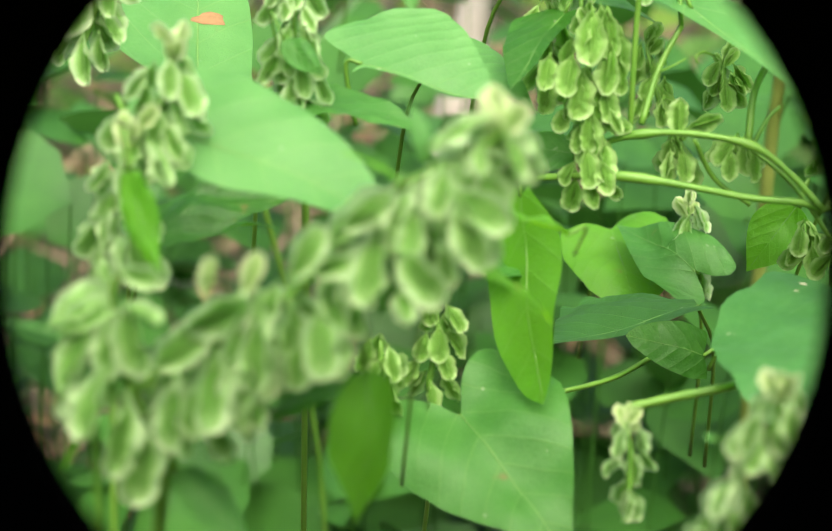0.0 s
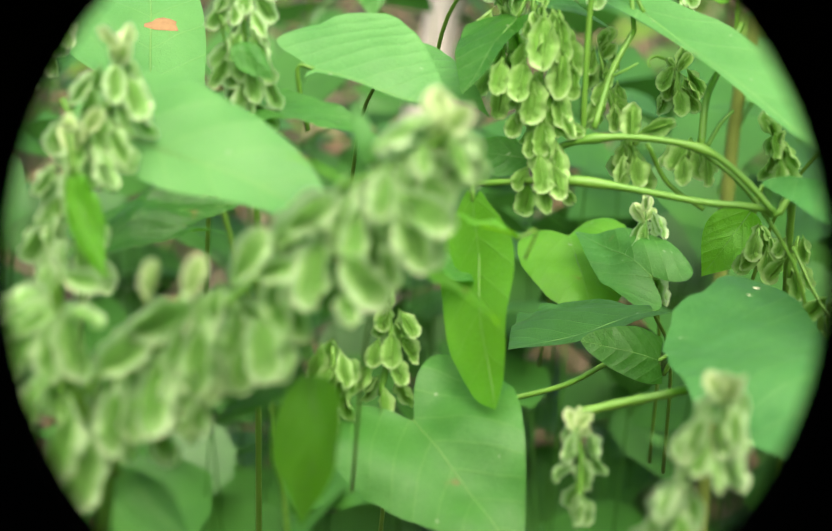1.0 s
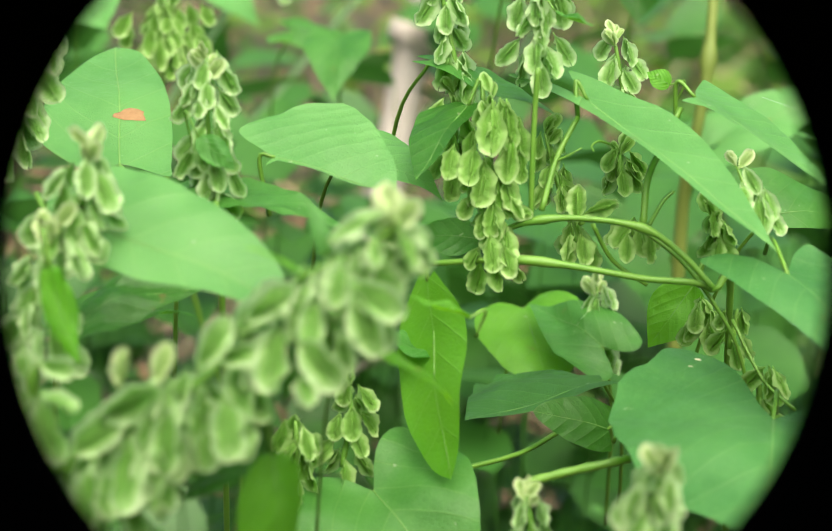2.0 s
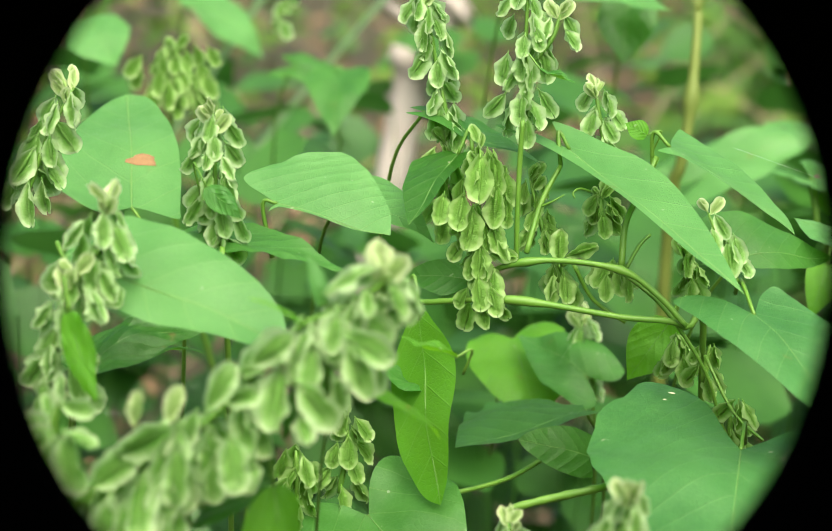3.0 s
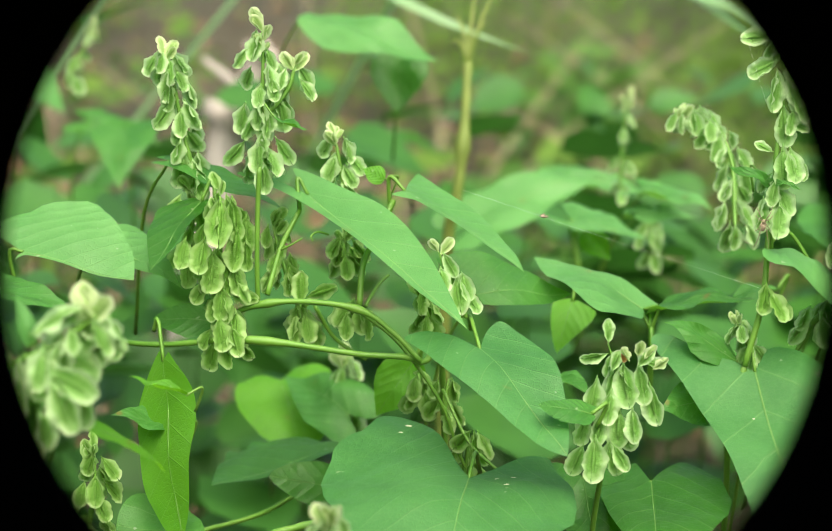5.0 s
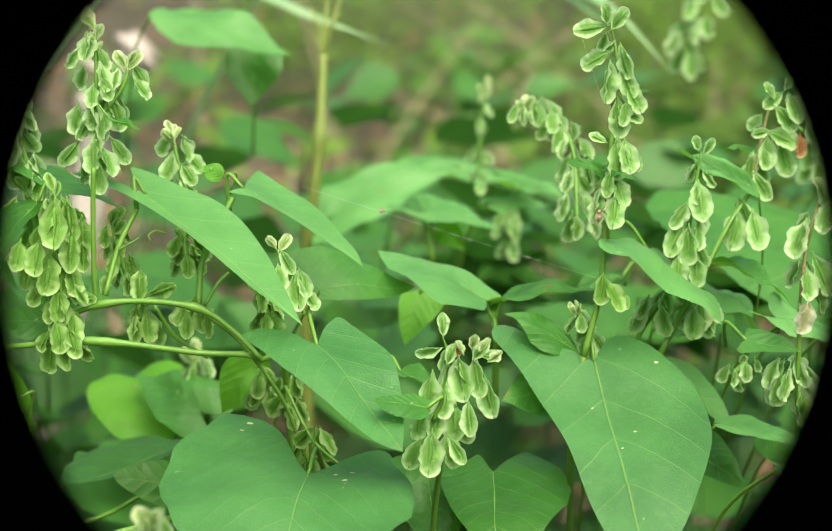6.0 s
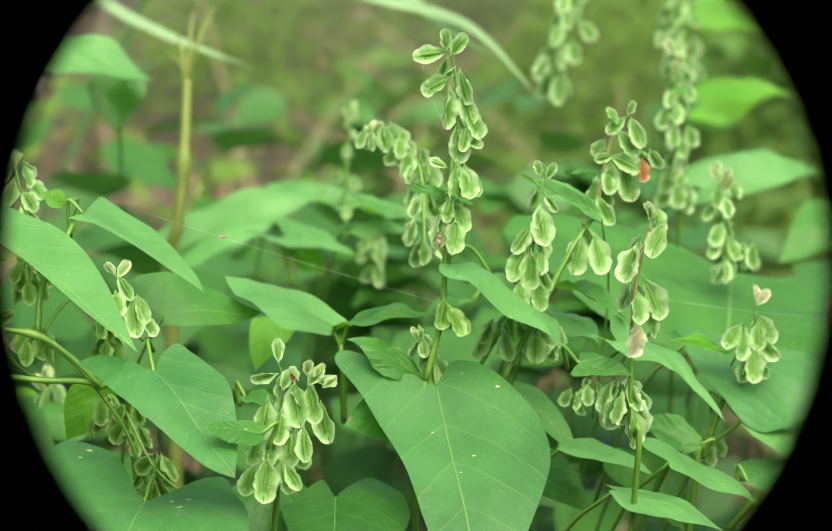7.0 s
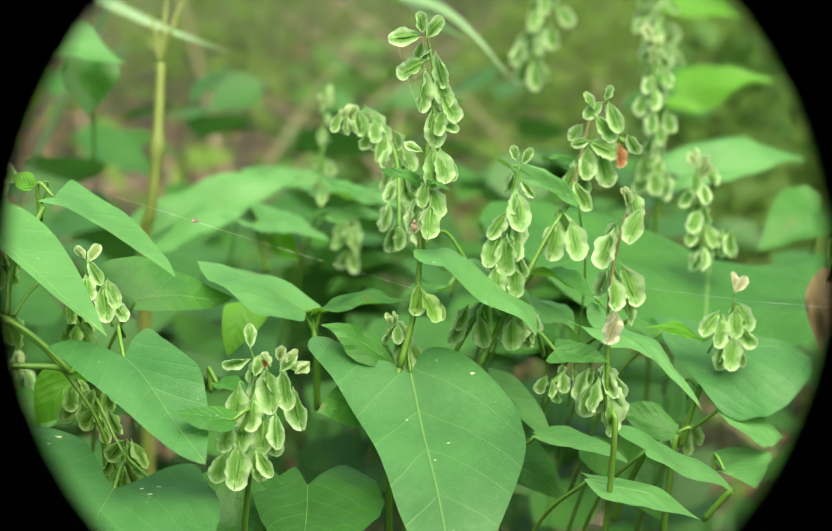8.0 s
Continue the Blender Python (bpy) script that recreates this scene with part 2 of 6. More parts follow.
ARROW = [(0.0, 0.015, 0.0), (-0.14, 0.10, 0.0), (-0.30, 0.22, 0.0), (-0.42, 0.36, 0.0), (-0.36, 0.43, 0.02), (-0.18, 0.44, 0.05), (0.02, 0.43, 0.13),
         (0.22, 0.40, 0.27), (0.42, 0.33, 0.45), (0.60, 0.24, 0.62), (0.76, 0.15, 0.77), (0.88, 0.075, 0.89), (0.96, 0.025, 0.965), (1.0, 0.0, 1.0)]
ROUND = [(0.0, 0.015, 0.0), (-0.08, 0.08, 0.0), (-0.14, 0.20, 0.0), (-0.12, 0.33, 0.03), (-0.02, 0.44, 0.09), (0.14, 0.50, 0.20), (0.34, 0.50, 0.36),
         (0.54, 0.45, 0.55), (0.72, 0.36, 0.72), (0.86, 0.24, 0.86), (0.95, 0.12, 0.95), (0.99, 0.04, 0.99), (1.0, 0.0, 1.0)]
# a lopsided leaf: one lobe flung out wide, the other short and round
LOPSIDED = ([(0.0, 0.015, 0.0), (-0.064, 0.038, 0), (-0.098, 0.087, 0), (-0.053, 0.17, 0.0), (0.04, 0.244, 0.02), (0.142, 0.3, 0.06), (0.249, 0.325, 0.13), (0.352, 0.320, 0.22), (0.471, 0.280, 0.34), (0.587, 0.225, 0.46), (0.73, 0.150, 0.62), (0.868, 0.06, 0.8), (1.0, 0.0, 1.0)],
            [(0.0, 0.015, 0.0), (-0.054, 0.055, 0), (-0.096, 0.147, 0), (-0.17, 0.245, 0.0), (-0.185, 0.306, 0.02), (-0.125, 0.322, 0.06), (-0.002, 0.265, 0.13), (0.146, 0.214, 0.22), (0.266, 0.178, 0.34), (0.382, 0.151, 0.46), (0.603, 0.124, 0.62), (0.794, 0.079, 0.8), (1.0, 0.0, 1.0)])
SHEETS = 5


def half(lobe, back, wide, widest, taper):
    """Half a leaf's outline: how far its lobe reaches back and out, its half width, where it is widest, and how pointed its tip is."""
    def rib(x):
        return max(0.0, (x + lobe) / (1 + lobe)) ** 1.5

    rows = [(0.0, 0.012, 0.0), (-0.45 * lobe, 0.30 * back, 0.0), (-0.85 * lobe, 0.62 * back, 0.0), (-lobe, back, 0.0)]
    for k in (0.25, 0.6):
        x = -lobe + (widest + lobe) * k
        rows.append((x, back + (wide - back) * math.sin(k * math.pi / 2), rib(x) * k))
    rows.append((widest, wide, rib(widest)))
    for u in (0.2, 0.4, 0.6, 0.8, 0.92):
        x = widest + (1 - widest) * u
        rows.append((x, wide * (1 - u ** 1.6) ** taper, rib(x)))
    return rows + [(1.0, 0.0, 1.0)]



def blade(form, length, ratio, arch, fold, curl, wave, seed):
    """A leaf blade along x, facing z: heart outline, arched midrib, folded halves, curled margin, uneven surface."""
    halves = []
    for side in form if isinstance(form, tuple) else (form, form):
        rows = []
        ends = [side[0], *side, side[-1]]
        for a, b, c, d in zip(ends, ends[1:], ends[2:], ends[3:]):
            for k in range(3):
                t = k / 3
                rows.append(tuple(0.5 * (2 * b[i] + (c[i] - a[i]) * t + (2 * a[i] - 5 * b[i] + 4 * c[i] - d[i]) * t * t + (3 * b[i] - a[i] - 3 * c[i] + d[i]) * t ** 3) for i in range(3)))
        halves.append(rows + [side[-1]])
    bm = bmesh.new()
    layer = bm.loops.layers.uv.new("UVMap")
    where = {}
    shift = Vector((seed * 3.7, seed * 1.3, seed * 2.1))

    def vert(x, y):
        f = abs(y) * 2
        z = arch * 4 * x * (1 - x) if x > 0 else arch * 4 * x
        z += fold * abs(y) * ratio - curl * f * f * 0.35 * ratio
        z += wave * 0.10 * (noise.noise(Vector((x * 2.2, y * 2.6, 0)) + shift) - noise.noise(shift)) + wave * 0.035 * f * noise.noise(Vector((x * 7, y * 7, 3)) + shift)
        edge = 1 + 0.025 * noise.noise(Vector((x * 9, seed, y))) * f
        v = bm.verts.new(Vector((x, y * ratio * edge, z)) * length)
        where[v] = (x, y + 0.5)
        return v

    for sign, rows in zip((1, -1), halves):
        before = None
        for x, y, s in rows:
            line = []
            for k in range(SHEETS + 1):
                q = k / SHEETS
                line.append(vert(s + (x - s) * q, sign * y * q))
            if before:
                for k in range(SHEETS):
                    quad = (before[k], line[k], line[k + 1], before[k + 1])
                    face = bm.faces.new(quad if sign < 0 else quad[::-1])
                    for loop in face.loops:
                        loop[layer].uv = where[loop.vert]
            before = line
    bmesh.ops.remove_doubles(bm, verts=bm.verts, dist=length * 1e-4)
    return bm


LEAVES = [0]


def specks(ob, places, size, material, label):
    """Small spots on a leaf's top, near the given points of the room."""
    for k, p in enumerate(places):
        at = ob.matrix_basis.inverted() @ Vector(p)
        blotch(ob, at.x, at.y, size * (0.8 + 0.25 * (k % 3)), material, label)


def leaf(vine, base, tip, ratio, face, form=HEART, material=LEAF, arch=0.05, fold=0.15, curl=0.1, wave=1.3, foot=None, thick=1.0):
    """A leaf from the joint of its stalk to its tip; face: the way its top looks; foot: where the stalk leaves the vine."""
    LEAVES[0] += 1
    base, tip = Vector(base), Vector(tip)
    ahead = tip - base
    length = ahead.length
    ahead.normalize()
    up = Vector(face)
    up = (up - ahead * up.dot(ahead)).normalized()
    side = up.cross(ahead)
    m = Matrix((ahead, side, up)).transposed().to_4x4()
    m.translation = base
    mesh = bpy.data.meshes.new("leaf")
    bm = blade(form, length, ratio, arch, fold, curl, wave, LEAVES[0])
    bm.to_mesh(mesh)
    bm.free()
    ob = hang("leaf", mesh, material, vine, "", m)
    shift = Vector((LEAVES[0] * 3.7, LEAVES[0] * 1.3, LEAVES[0] * 2.1))

    def rib(x):
        return m @ (Vector((x, 0, (arch * 4 * x * (1 - x) + wave * 0.10 * (noise.noise(Vector((x * 2.2, 0, 0)) + shift) - noise.noise(shift))) - 0.0015)) * length)

    r = 0.00008 * thick
    part("midrib", tube(bmesh.new(), [rib(x) for x in (0.0, 0.25, 0.5, 0.75, 0.97)], (r * 1.3, r * 0.35), 5, 4), RIB, ob, "pale raised midrib")
    foot = Vector(foot) if foot else base - ahead * 0.012 + Vector((0, 0.035, -0.060)) if length > 0.02 else base - ahead * 0.002 + Vector((0, 0.003, -0.004))
    start = rib(0.0)
    bend = start.lerp(foot, 0.4) - ahead * 0.003 + Vector((0, 0, 0.004))
    part("petiole", tube(bmesh.new(), [foot, bend, start], (r * 6.8, r * 5.4), 6, 5), STEM, ob)
    return ob


def blotch(ob, x, y, size, material, label):
    """A withered spot, a thin uneven crust that follows a leaf's top, at x along and y across in the leaf's own metres."""
    tree = BVHTree.FromPolygons([v.co for v in ob.data.vertices], [tuple(p.vertices) for p in ob.data.polygons])
    bm = bmesh.new()

    def vert(r, a, lift):
        p = Vector((x + math.cos(a) * r * 0.6, y + math.sin(a) * r, 0.0))
        hit = tree.ray_cast(p + Vector((0, 0, 0.05)), Vector((0, 0, -1)))[0]
        return bm.verts.new((hit or p) + Vector((0, 0, lift)))

    thick = 0.00014 + size * 0.05
    top, before = vert(0.0, 0.0, thick), None
    for share, lift in ((0.4, thick), (0.75, thick * 0.85), (1.0, thick * 0.3)):
        ring = [vert(size * share * (1 + 0.14 * math.sin(3 * a + x * 900) + 0.10 * math.sin(5 * a)), a, lift) for a in (math.tau * k / 14 for k in range(14))]
        for k in range(14):
            bm.faces.new((before[k], before[k - 1], ring[k - 1], ring[k]) if before else (top, ring[k - 1], ring[k]))
        before = ring
    bm.transform(ob.matrix_basis)
    return part("spot", bm, material, ob, label)


def fruit_mesh(name, seed, rings, across, young=False):
    """A three-winged fruit of length 1 that hangs down from its thread-like stalk at the origin; two wings spread to a flat oval, the third stands behind."""
    rnd = random.Random(seed)
    bm = bmesh.new()
    layer = bm.loops.layers.uv.new("UVMap")
    where = {}
    wide = 0.30 if young else rnd.uniform(0.255, 0.33)
    open_by = rnd.uniform(-0.05, 0.45)
    turns = [-open_by + rnd.uniform(-0.1, 0.1), math.pi + open_by + rnd.uniform(-0.1, 0.1), math.pi / 2 + rnd.uniform(-0.3, 0.3)]
    notch_deep, phase = rnd.uniform(0.02, 0.13), rnd.uniform(0, 6.28)

    def profile(s):
        if s < 0.5:
            k = s / 0.5
            return wide * (k * k * (3 - 2 * k)) ** 0.62 + 0.010
        return wide * (1 - ((s - 0.5) / 0.5) ** 3.2) ** 0.5 + 0.004

    for number, turn in enumerate(turns):
        out, flat = Vector((math.cos(turn), math.sin(turn), 0)), Vector((-math.sin(turn), math.cos(turn), 0))
        lean, before, front = rnd.uniform(0.0, 0.65), None, (-1, 1, rnd.choice((-1, 1)))[number]
        for i in range(rings + 1):
            u = i / rings
            s = 0.4 * u + 0.6 * (1 - (1 - u) ** 2)
            line = []
            for k in range(across + 1):
                q = k / across
                reach = profile(s) * q * (1 + 0.08 * math.sin(11 * s + phase + number) * q + 0.03 * math.sin(31 * s + seed) * q) * (0.8 if number == 2 else 1.0)
                z = -0.12 - 0.88 * s - 0.10 * q * s ** 4 + notch_deep * (1 - q) * s ** 6 + 0.06 * q * (1 - s) ** 3
                off = front * (lean * q * q * 0.30 * math.sin(math.pi * min(1, s + 0.1)) - 0.10 * q * (1 - q)) + 0.045 * q * q * math.sin(13 * s + phase) + 0.022 * q * q * math.sin(27 * s + seed)
                v = bm.verts.new(out * reach + flat * off + Vector((0, 0, z)))
                where[v] = (q, s)
                line.append(v)
            if before:
                for k in range(across):
                    face = bm.faces.new((before[k], before[k + 1], line[k + 1], line[k]))
                    for loop in face.loops:
                        loop[layer].uv = where[loop.vert]
            before = line
    # the seed in the middle, three-cornered
    before = None
    for i in range(7):
        s = i / 6
        r = 0.055 * math.sin(math.pi * (0.06 + 0.88 * s)) ** 0.8
        ring = []
        for k in range(6):
            a = turns[0] + math.tau * k / 6
            v = bm.verts.new(Vector((math.cos(a), math.sin(a), 0)) * r * (1.15 if k % 2 == 0 else 0.8) + Vector((0, 0, -0.20 - 0.68 * s)))
            where[v] = (0.16, s)
            ring.append(v)
        if before:
            for k in range(6):
                face = bm.faces.new((before[k - 1], before[k], ring[k], ring[k - 1]))
                for loop in face.loops:
                    loop[layer].uv = where[loop.vert]
        before = ring
    # the stalk
    tube(bm, [(0, 0, 0), (0.01, 0, -0.07), (0, 0, -0.19)], (0.018, 0.03), 5, 2)
    mesh = bpy.data.meshes.new(name)
    bm.to_mesh(mesh)
    bm.free()
    return mesh


FINE = [fruit_mesh("fruit", k, 20, 5) for k in range(8)]
COARSE = [fruit_mesh("fruit", 20 + k, 14, 4) for k in range(8)]
YOUNG = [fruit_mesh("fruit", 40 + k, 7, 3, True) for k in range(3)]
SKINS = {}


def fruit(raceme, at, down, size, spin=0.0, material=FRUIT, kinds=None, pick=0):
    """One fruit, hung at a point of the raceme."""
    kinds = kinds or FINE
    mesh = kinds[pick % len(kinds)]
    key = (mesh.name, material.name)
    if key not in SKINS:
        SKINS[key] = mesh if not mesh.materials else mesh.copy()
        SKINS[key].materials.clear()
        SKINS[key].materials.append(material)
    up = -Vector(down).normalized()
    behind = Vector((0.0, 1.0, -0.2))
    behind = (behind - up * behind.dot(up)).normalized()
    turn = Matrix((behind.cross(up), behind, up)).transposed().to_4x4()
    m = Matrix.Translation(at) @ turn @ Matrix.Rotation(spin, 4, "Z") @ Matrix.Scale(size, 4)
    return hang("fruit", SKINS[key], None, raceme, "", m)


def raceme(vine, points, count, size, spread, seed, material=FRUIT, kinds=None, young=5, radius=0.00034, bare=0.0, axis=None, hang_down=1.0):
    """A fruiting spike along a line from its foot to its top; fruits hang from short stalks all round it."""
    rnd = random.Random(seed)
    ob = stem(vine, points, radius * (0.9 if axis else 1.4), radius * (0.5 if axis else 0.6), axis or STEM, "raceme", knots=[bare + (1 - bare) * k / 6 for k in range(1, 6)])
    line, count = smooth_path(points, 12), round(count * 1.45)
    for k in range(count):
        nodes = max(1, round(count / 3))
        f = bare + (1 - bare) * min(1, (k * nodes // count + 0.5 + rnd.uniform(-0.28, 0.28)) / nodes)
        p = line[min(len(line) - 1, int(f * (len(line) - 1)))]
        a = k * 2.4 + rnd.uniform(-0.5, 0.5)
        out = Vector((math.cos(a), math.sin(a), 0))
        down = (Vector((0, 0, -1)) * hang_down + out * rnd.uniform(0.1, 0.8)).normalized()
        grow = size * rnd.uniform(0.68, 0.96) * (1 - 0.2 * f)
        at = p + out * spread * rnd.uniform(0.0, 1.0) + Vector((0, 0, size * 0.24))
        fruit(ob, at, down, grow, rnd.gauss(0, 0.9), material, kinds or COARSE, rnd.randrange(9))
    for k in range(young):
        a = rnd.uniform(0, 6.28)
        up = Vector((math.cos(a) * 0.7, math.sin(a) * 0.7, 1)).normalized()
        fruit(ob, line[-1 - k], up, size * rnd.uniform(0.34, 0.62), a, material if material is FRUIT_GREEN else BUD, YOUNG, k)
    return ob


# ---- ground ----
def ground():
    """One uneven sheet of soil that reaches the horizon, finer close by."""
    xs = np.concatenate([-np.geomspace(900, 3.2, 14), np.linspace(-3, 3.4, 65), np.geomspace(3.6, 900, 14)])
    ys = np.concatenate([-np.geomspace(900, 1.2, 12), np.linspace(-1, 5, 61), np.geomspace(5.3, 900, 14)])
    bm = bmesh.new()
    grid = [[bm.verts.new((x, y, 0.05 * noise.noise(Vector((x * 1.3, y * 1.3, 0))) + 0.015 * noise.noise(Vector((x * 6, y * 6, 2))) - 0.02)) for x in xs] for y in ys]
    for a, b in zip(grid, grid[1:]):
        for k in range(len(xs) - 1):
            bm.faces.new((a[k], a[k + 1], b[k + 1], b[k]))
    mesh = bpy.data.meshes.new("ground")
    bm.to_mesh(mesh)
    bm.free()
    mesh.materials.append(SOIL)
    for p in mesh.polygons:
        p.use_smooth = True
    return tagged(new("ground", mesh), "brown soil strewn with dry leaf litter", "ground", kind="structure")


def scatter(name, label, category, material, seed, spots, size, tilt, narrow=0.55, stalk=True, simple=False):
    """Many small bent leaves, each on a stalk from the ground; spots gives each its place and height."""
    rnd = random.Random(seed)
    verts, faces = [], []
    for x, y, z in spots(rnd):
        L = size * rnd.uniform(0.6, 1.4)
        W = L * narrow * rnd.uniform(0.8, 1.2)
        turn, lean, roll = rnd.uniform(0, math.tau), rnd.uniform(-tilt, tilt), rnd.uniform(-tilt, tilt)
        m = Matrix.Translation((x, y, z)) @ Euler((roll, lean, turn)).to_matrix().to_4x4()
        n = len(verts)
        droop = rnd.uniform(0.02, 0.22)
        outline = ((0.0, 0.05), (0.4, 0.5), (1.0, 0.03)) if simple else ((0.0, 0.02), (0.15, 0.36), (0.35, 0.5), (0.6, 0.4), (0.82, 0.18), (1.0, 0.0))
        for u, w in outline:
            for s in (-1, 0, 1):
                verts.append(m @ Vector((L * u, W * w * s, L * (droop * (0.3 - u * u) + 0.12 * w * abs(s)))))
        for k in range(len(outline) - 1):
            for s in range(2):
                a = n + 3 * k + s
                faces.append((a, a + 3, a + 4, a + 1))
        if stalk and z > 0.03:
            n, foot = len(verts), Vector((x + rnd.uniform(-0.04, 0.04), y + rnd.uniform(-0.04, 0.04), -0.03))
            for p, r in ((foot, 0.0005), (Vector((x, y, z)), 0.0004)):
                for k in range(3):
                    verts.append(p + Vector((math.cos(k * 2.09) * r, math.sin(k * 2.09) * r, 0)))
            for k in range(3):
                faces.append((n + k, n + (k + 1) % 3, n + 3 + (k + 1) % 3, n + 3 + k))
    mesh = bpy.data.meshes.new(name)
    mesh.from_pydata([tuple(v) for v in verts], [], faces)
    mesh.materials.append(material)
    for p in mesh.polygons:
        p.use_smooth = True
    return tagged(new(name, mesh), label, category, kind="stuff")


def bead(bm, at, radii, turn=None, cuts=8):
    """An egg-shaped lump."""
    m = Matrix.Translation(at) @ (turn or Matrix()) @ Matrix.Diagonal((*radii, 1))
    bmesh.ops.create_uvsphere(bm, u_segments=cuts, v_segments=cuts - 2, radius=1, matrix=m)
    return bm


def spider(at, size, label):
    """A small spider, head up, on a stem: two body halves and eight bent legs."""
    ob = thing("spider", at, label, "spider")
    at = Vector(at)
    part("abdomen", bead(bmesh.new(), at + Vector((0, 0, -0.32 * size)), (0.16 * size, 0.15 * size, 0.30 * size)), SPIDER, ob)
    part("head", bead(bmesh.new(), at + Vector((0, -0.02 * size, 0.10 * size)), (0.12 * size, 0.11 * size, 0.16 * size)), SPIDER, ob)
    for side in (-1, 1):
        for k, (up, reach) in enumerate(((1.1, 0.55), (0.5, 0.6), (-0.6, 0.55), (-1.7, 0.5))):
            knee = at + Vector((side * reach * 0.6 * size, -0.22 * size, up * 0.55 * size))
            foot = at + Vector((side * reach * size, 0.02 * size, up * size))
            part("leg", tube(bmesh.new(), [at + Vector((side * 0.08 * size, 0, 0.08 * size)), knee, foot], (0.035 * size, 0.018 * size), 5, 4), SPIDER, ob)
    return ob


def fly(at, size, label):
    """A small dead fly hung in a web: body, head and two folded wings."""
    ob, at = thing("fly", at, label, "fly"), Vector(at)
    part("body", bead(bmesh.new(), at, (0.42 * size, 0.20 * size, 0.20 * size)), SPIDER, ob)
    part("head", bead(bmesh.new(), at + Vector((0.5 * size, 0, 0.04 * size)), (0.17 * size, 0.17 * size, 0.15 * size)), SPIDER, ob)
    for side in (-1, 1):
        turn = Euler((0.5 * side, 0.5, 2.6 * side)).to_matrix().to_4x4()
        part("wing", bead(bmesh.new(), at + Vector((-0.2 * size, 0.12 * side * size, 0.25 * size)), (0.5 * size, 0.2 * size, 0.02 * size), turn), SPIDER, ob)
    return ob


def silk(a, b, sag, label="single fine strand of spider silk"):
    ob = thing("silk_thread", a, label, "spider silk")
    middle = (Vector(a) + Vector(b)) / 2 - Vector((0, 0, sag))
    part("strand", tube(bmesh.new(), [a, middle, b], (0.000014, 0.000014), 4, 6), SILK, ob)
    return ob


ground()

near_vine = thing("bindweed_vine", (-0.0500, 0.2400, 0.0000), "bindweed vine in front with pale winged green fruits", "climbing plant")
stem(near_vine, [(-0.0457, 0.2545, 0.4860), (-0.0464, 0.2562, 0.4937), (-0.0469, 0.2579, 0.5013)], 0.0006, None)
stem(near_vine, [(-0.0379, 0.2591, 0.4839), (-0.0372, 0.2605, 0.4937), (-0.0390, 0.2628, 0.5062)], 0.0009, None)
stem(near_vine, [(-0.0390, 0.2628, 0.5062), (-0.0379, 0.2600, 0.4922), (-0.0383, 0.2565, 0.4765), (-0.0500, 0.2500, 0.3000), (-0.0500, 0.2400, -0.0200)], 0.0008, 0.001)
spike = stem(near_vine, [(-0.0435, 0.2620, 0.5039), (-0.0322, 0.2645, 0.5108), (-0.0184, 0.2659, 0.5204), (-0.0051, 0.2681, 0.5352), (0.0039, 0.2676, 0.5397), (0.0111, 0.2666, 0.5457)], 0.0008, 0.0004, STEM, 'raceme', knots=(0.15, 0.35, 0.55, 0.75, 0.9))
fruit(spike, (-0.0005, 0.2683, 0.5416), (0.88, -0.09, 0.50), 0.0098, -1.13, pick=1)
fruit(spike, (0.0065, 0.2681, 0.5443), (0.96, -0.03, -0.15), 0.0085, -0.40, pick=2)
fruit(spike, (0.0132, 0.2667, 0.5460), (0.38, -0.10, -0.91), 0.0068, -0.98, pick=3)
fruit(spike, (0.0120, 0.2695, 0.5446), (0.27, -0.45, -0.83), 0.0077, 0.49, pick=0)
fruit(spike, (0.0099, 0.2723, 0.5427), (0.20, -0.68, -0.79), 0.0082, 0.50, pick=1)
fruit(spike, (0.0066, 0.2666, 0.5438), (0.17, -0.60, -0.70), 0.0051, -0.01, pick=4)
fruit(spike, (0.0014, 0.2697, 0.5396), (0.84, -0.33, -0.46), 0.0113, 0.38, pick=2)
fruit(spike, (0.0024, 0.2626, 0.5375), (0.86, -0.34, -0.37), 0.0101, 0.05, pick=5)
fruit(spike, (0.0045, 0.2705, 0.5364), (-0.05, -0.80, -0.71), 0.0095, -0.78, pick=0)
fruit(spike, (0.0037, 0.2611, 0.5376), (0.37, -0.38, -0.84), 0.0109, -0.20, pick=3)
fruit(spike, (0.0091, 0.2662, 0.5356), (-0.04, -0.23, -0.96), 0.0095, -0.01, pick=1)
fruit(spike, (0.0081, 0.2600, 0.5340), (-0.13, -0.08, -0.99), 0.0068, -0.29, pick=2)
fruit(spike, (0.0023, 0.2643, 0.5405), (-0.13, -0.48, -0.84), 0.0072, -0.16, pick=4)
fruit(spike, (-0.0021, 0.2676, 0.5376), (-0.22, -0.44, -0.88), 0.0108, 1.10, pick=1)
fruit(spike, (-0.0019, 0.2655, 0.5341), (-0.04, -0.75, -0.76), 0.0086, 0.01, pick=3)
fruit(spike, (-0.0001, 0.2667, 0.5338), (0.12, -0.05, -1.03), 0.0108, -0.68, pick=0)
fruit(spike, (-0.0046, 0.2604, 0.5297), (0.67, -0.36, -0.65), 0.0102, -0.07, pick=2)
fruit(spike, (0.0017, 0.2614, 0.5305), (0.21, -0.32, -0.91), 0.0068, 0.62, pick=5)
fruit(spike, (-0.0149, 0.2636, 0.5277), (0.74, -0.02, 0.72), 0.0116, 0.17, pick=1)
fruit(spike, (-0.0128, 0.2604, 0.5310), (0.78, 0.10, 0.58), 0.0093, -0.20, pick=4)
fruit(spike, (-0.0071, 0.2653, 0.5305), (-0.09, -0.75, -0.76), 0.0116, -0.48, pick=0)
fruit(spike, (-0.0192, 0.2560, 0.5244), (0.47, 0.22, 0.86), 0.0093, -0.05, pick=3)
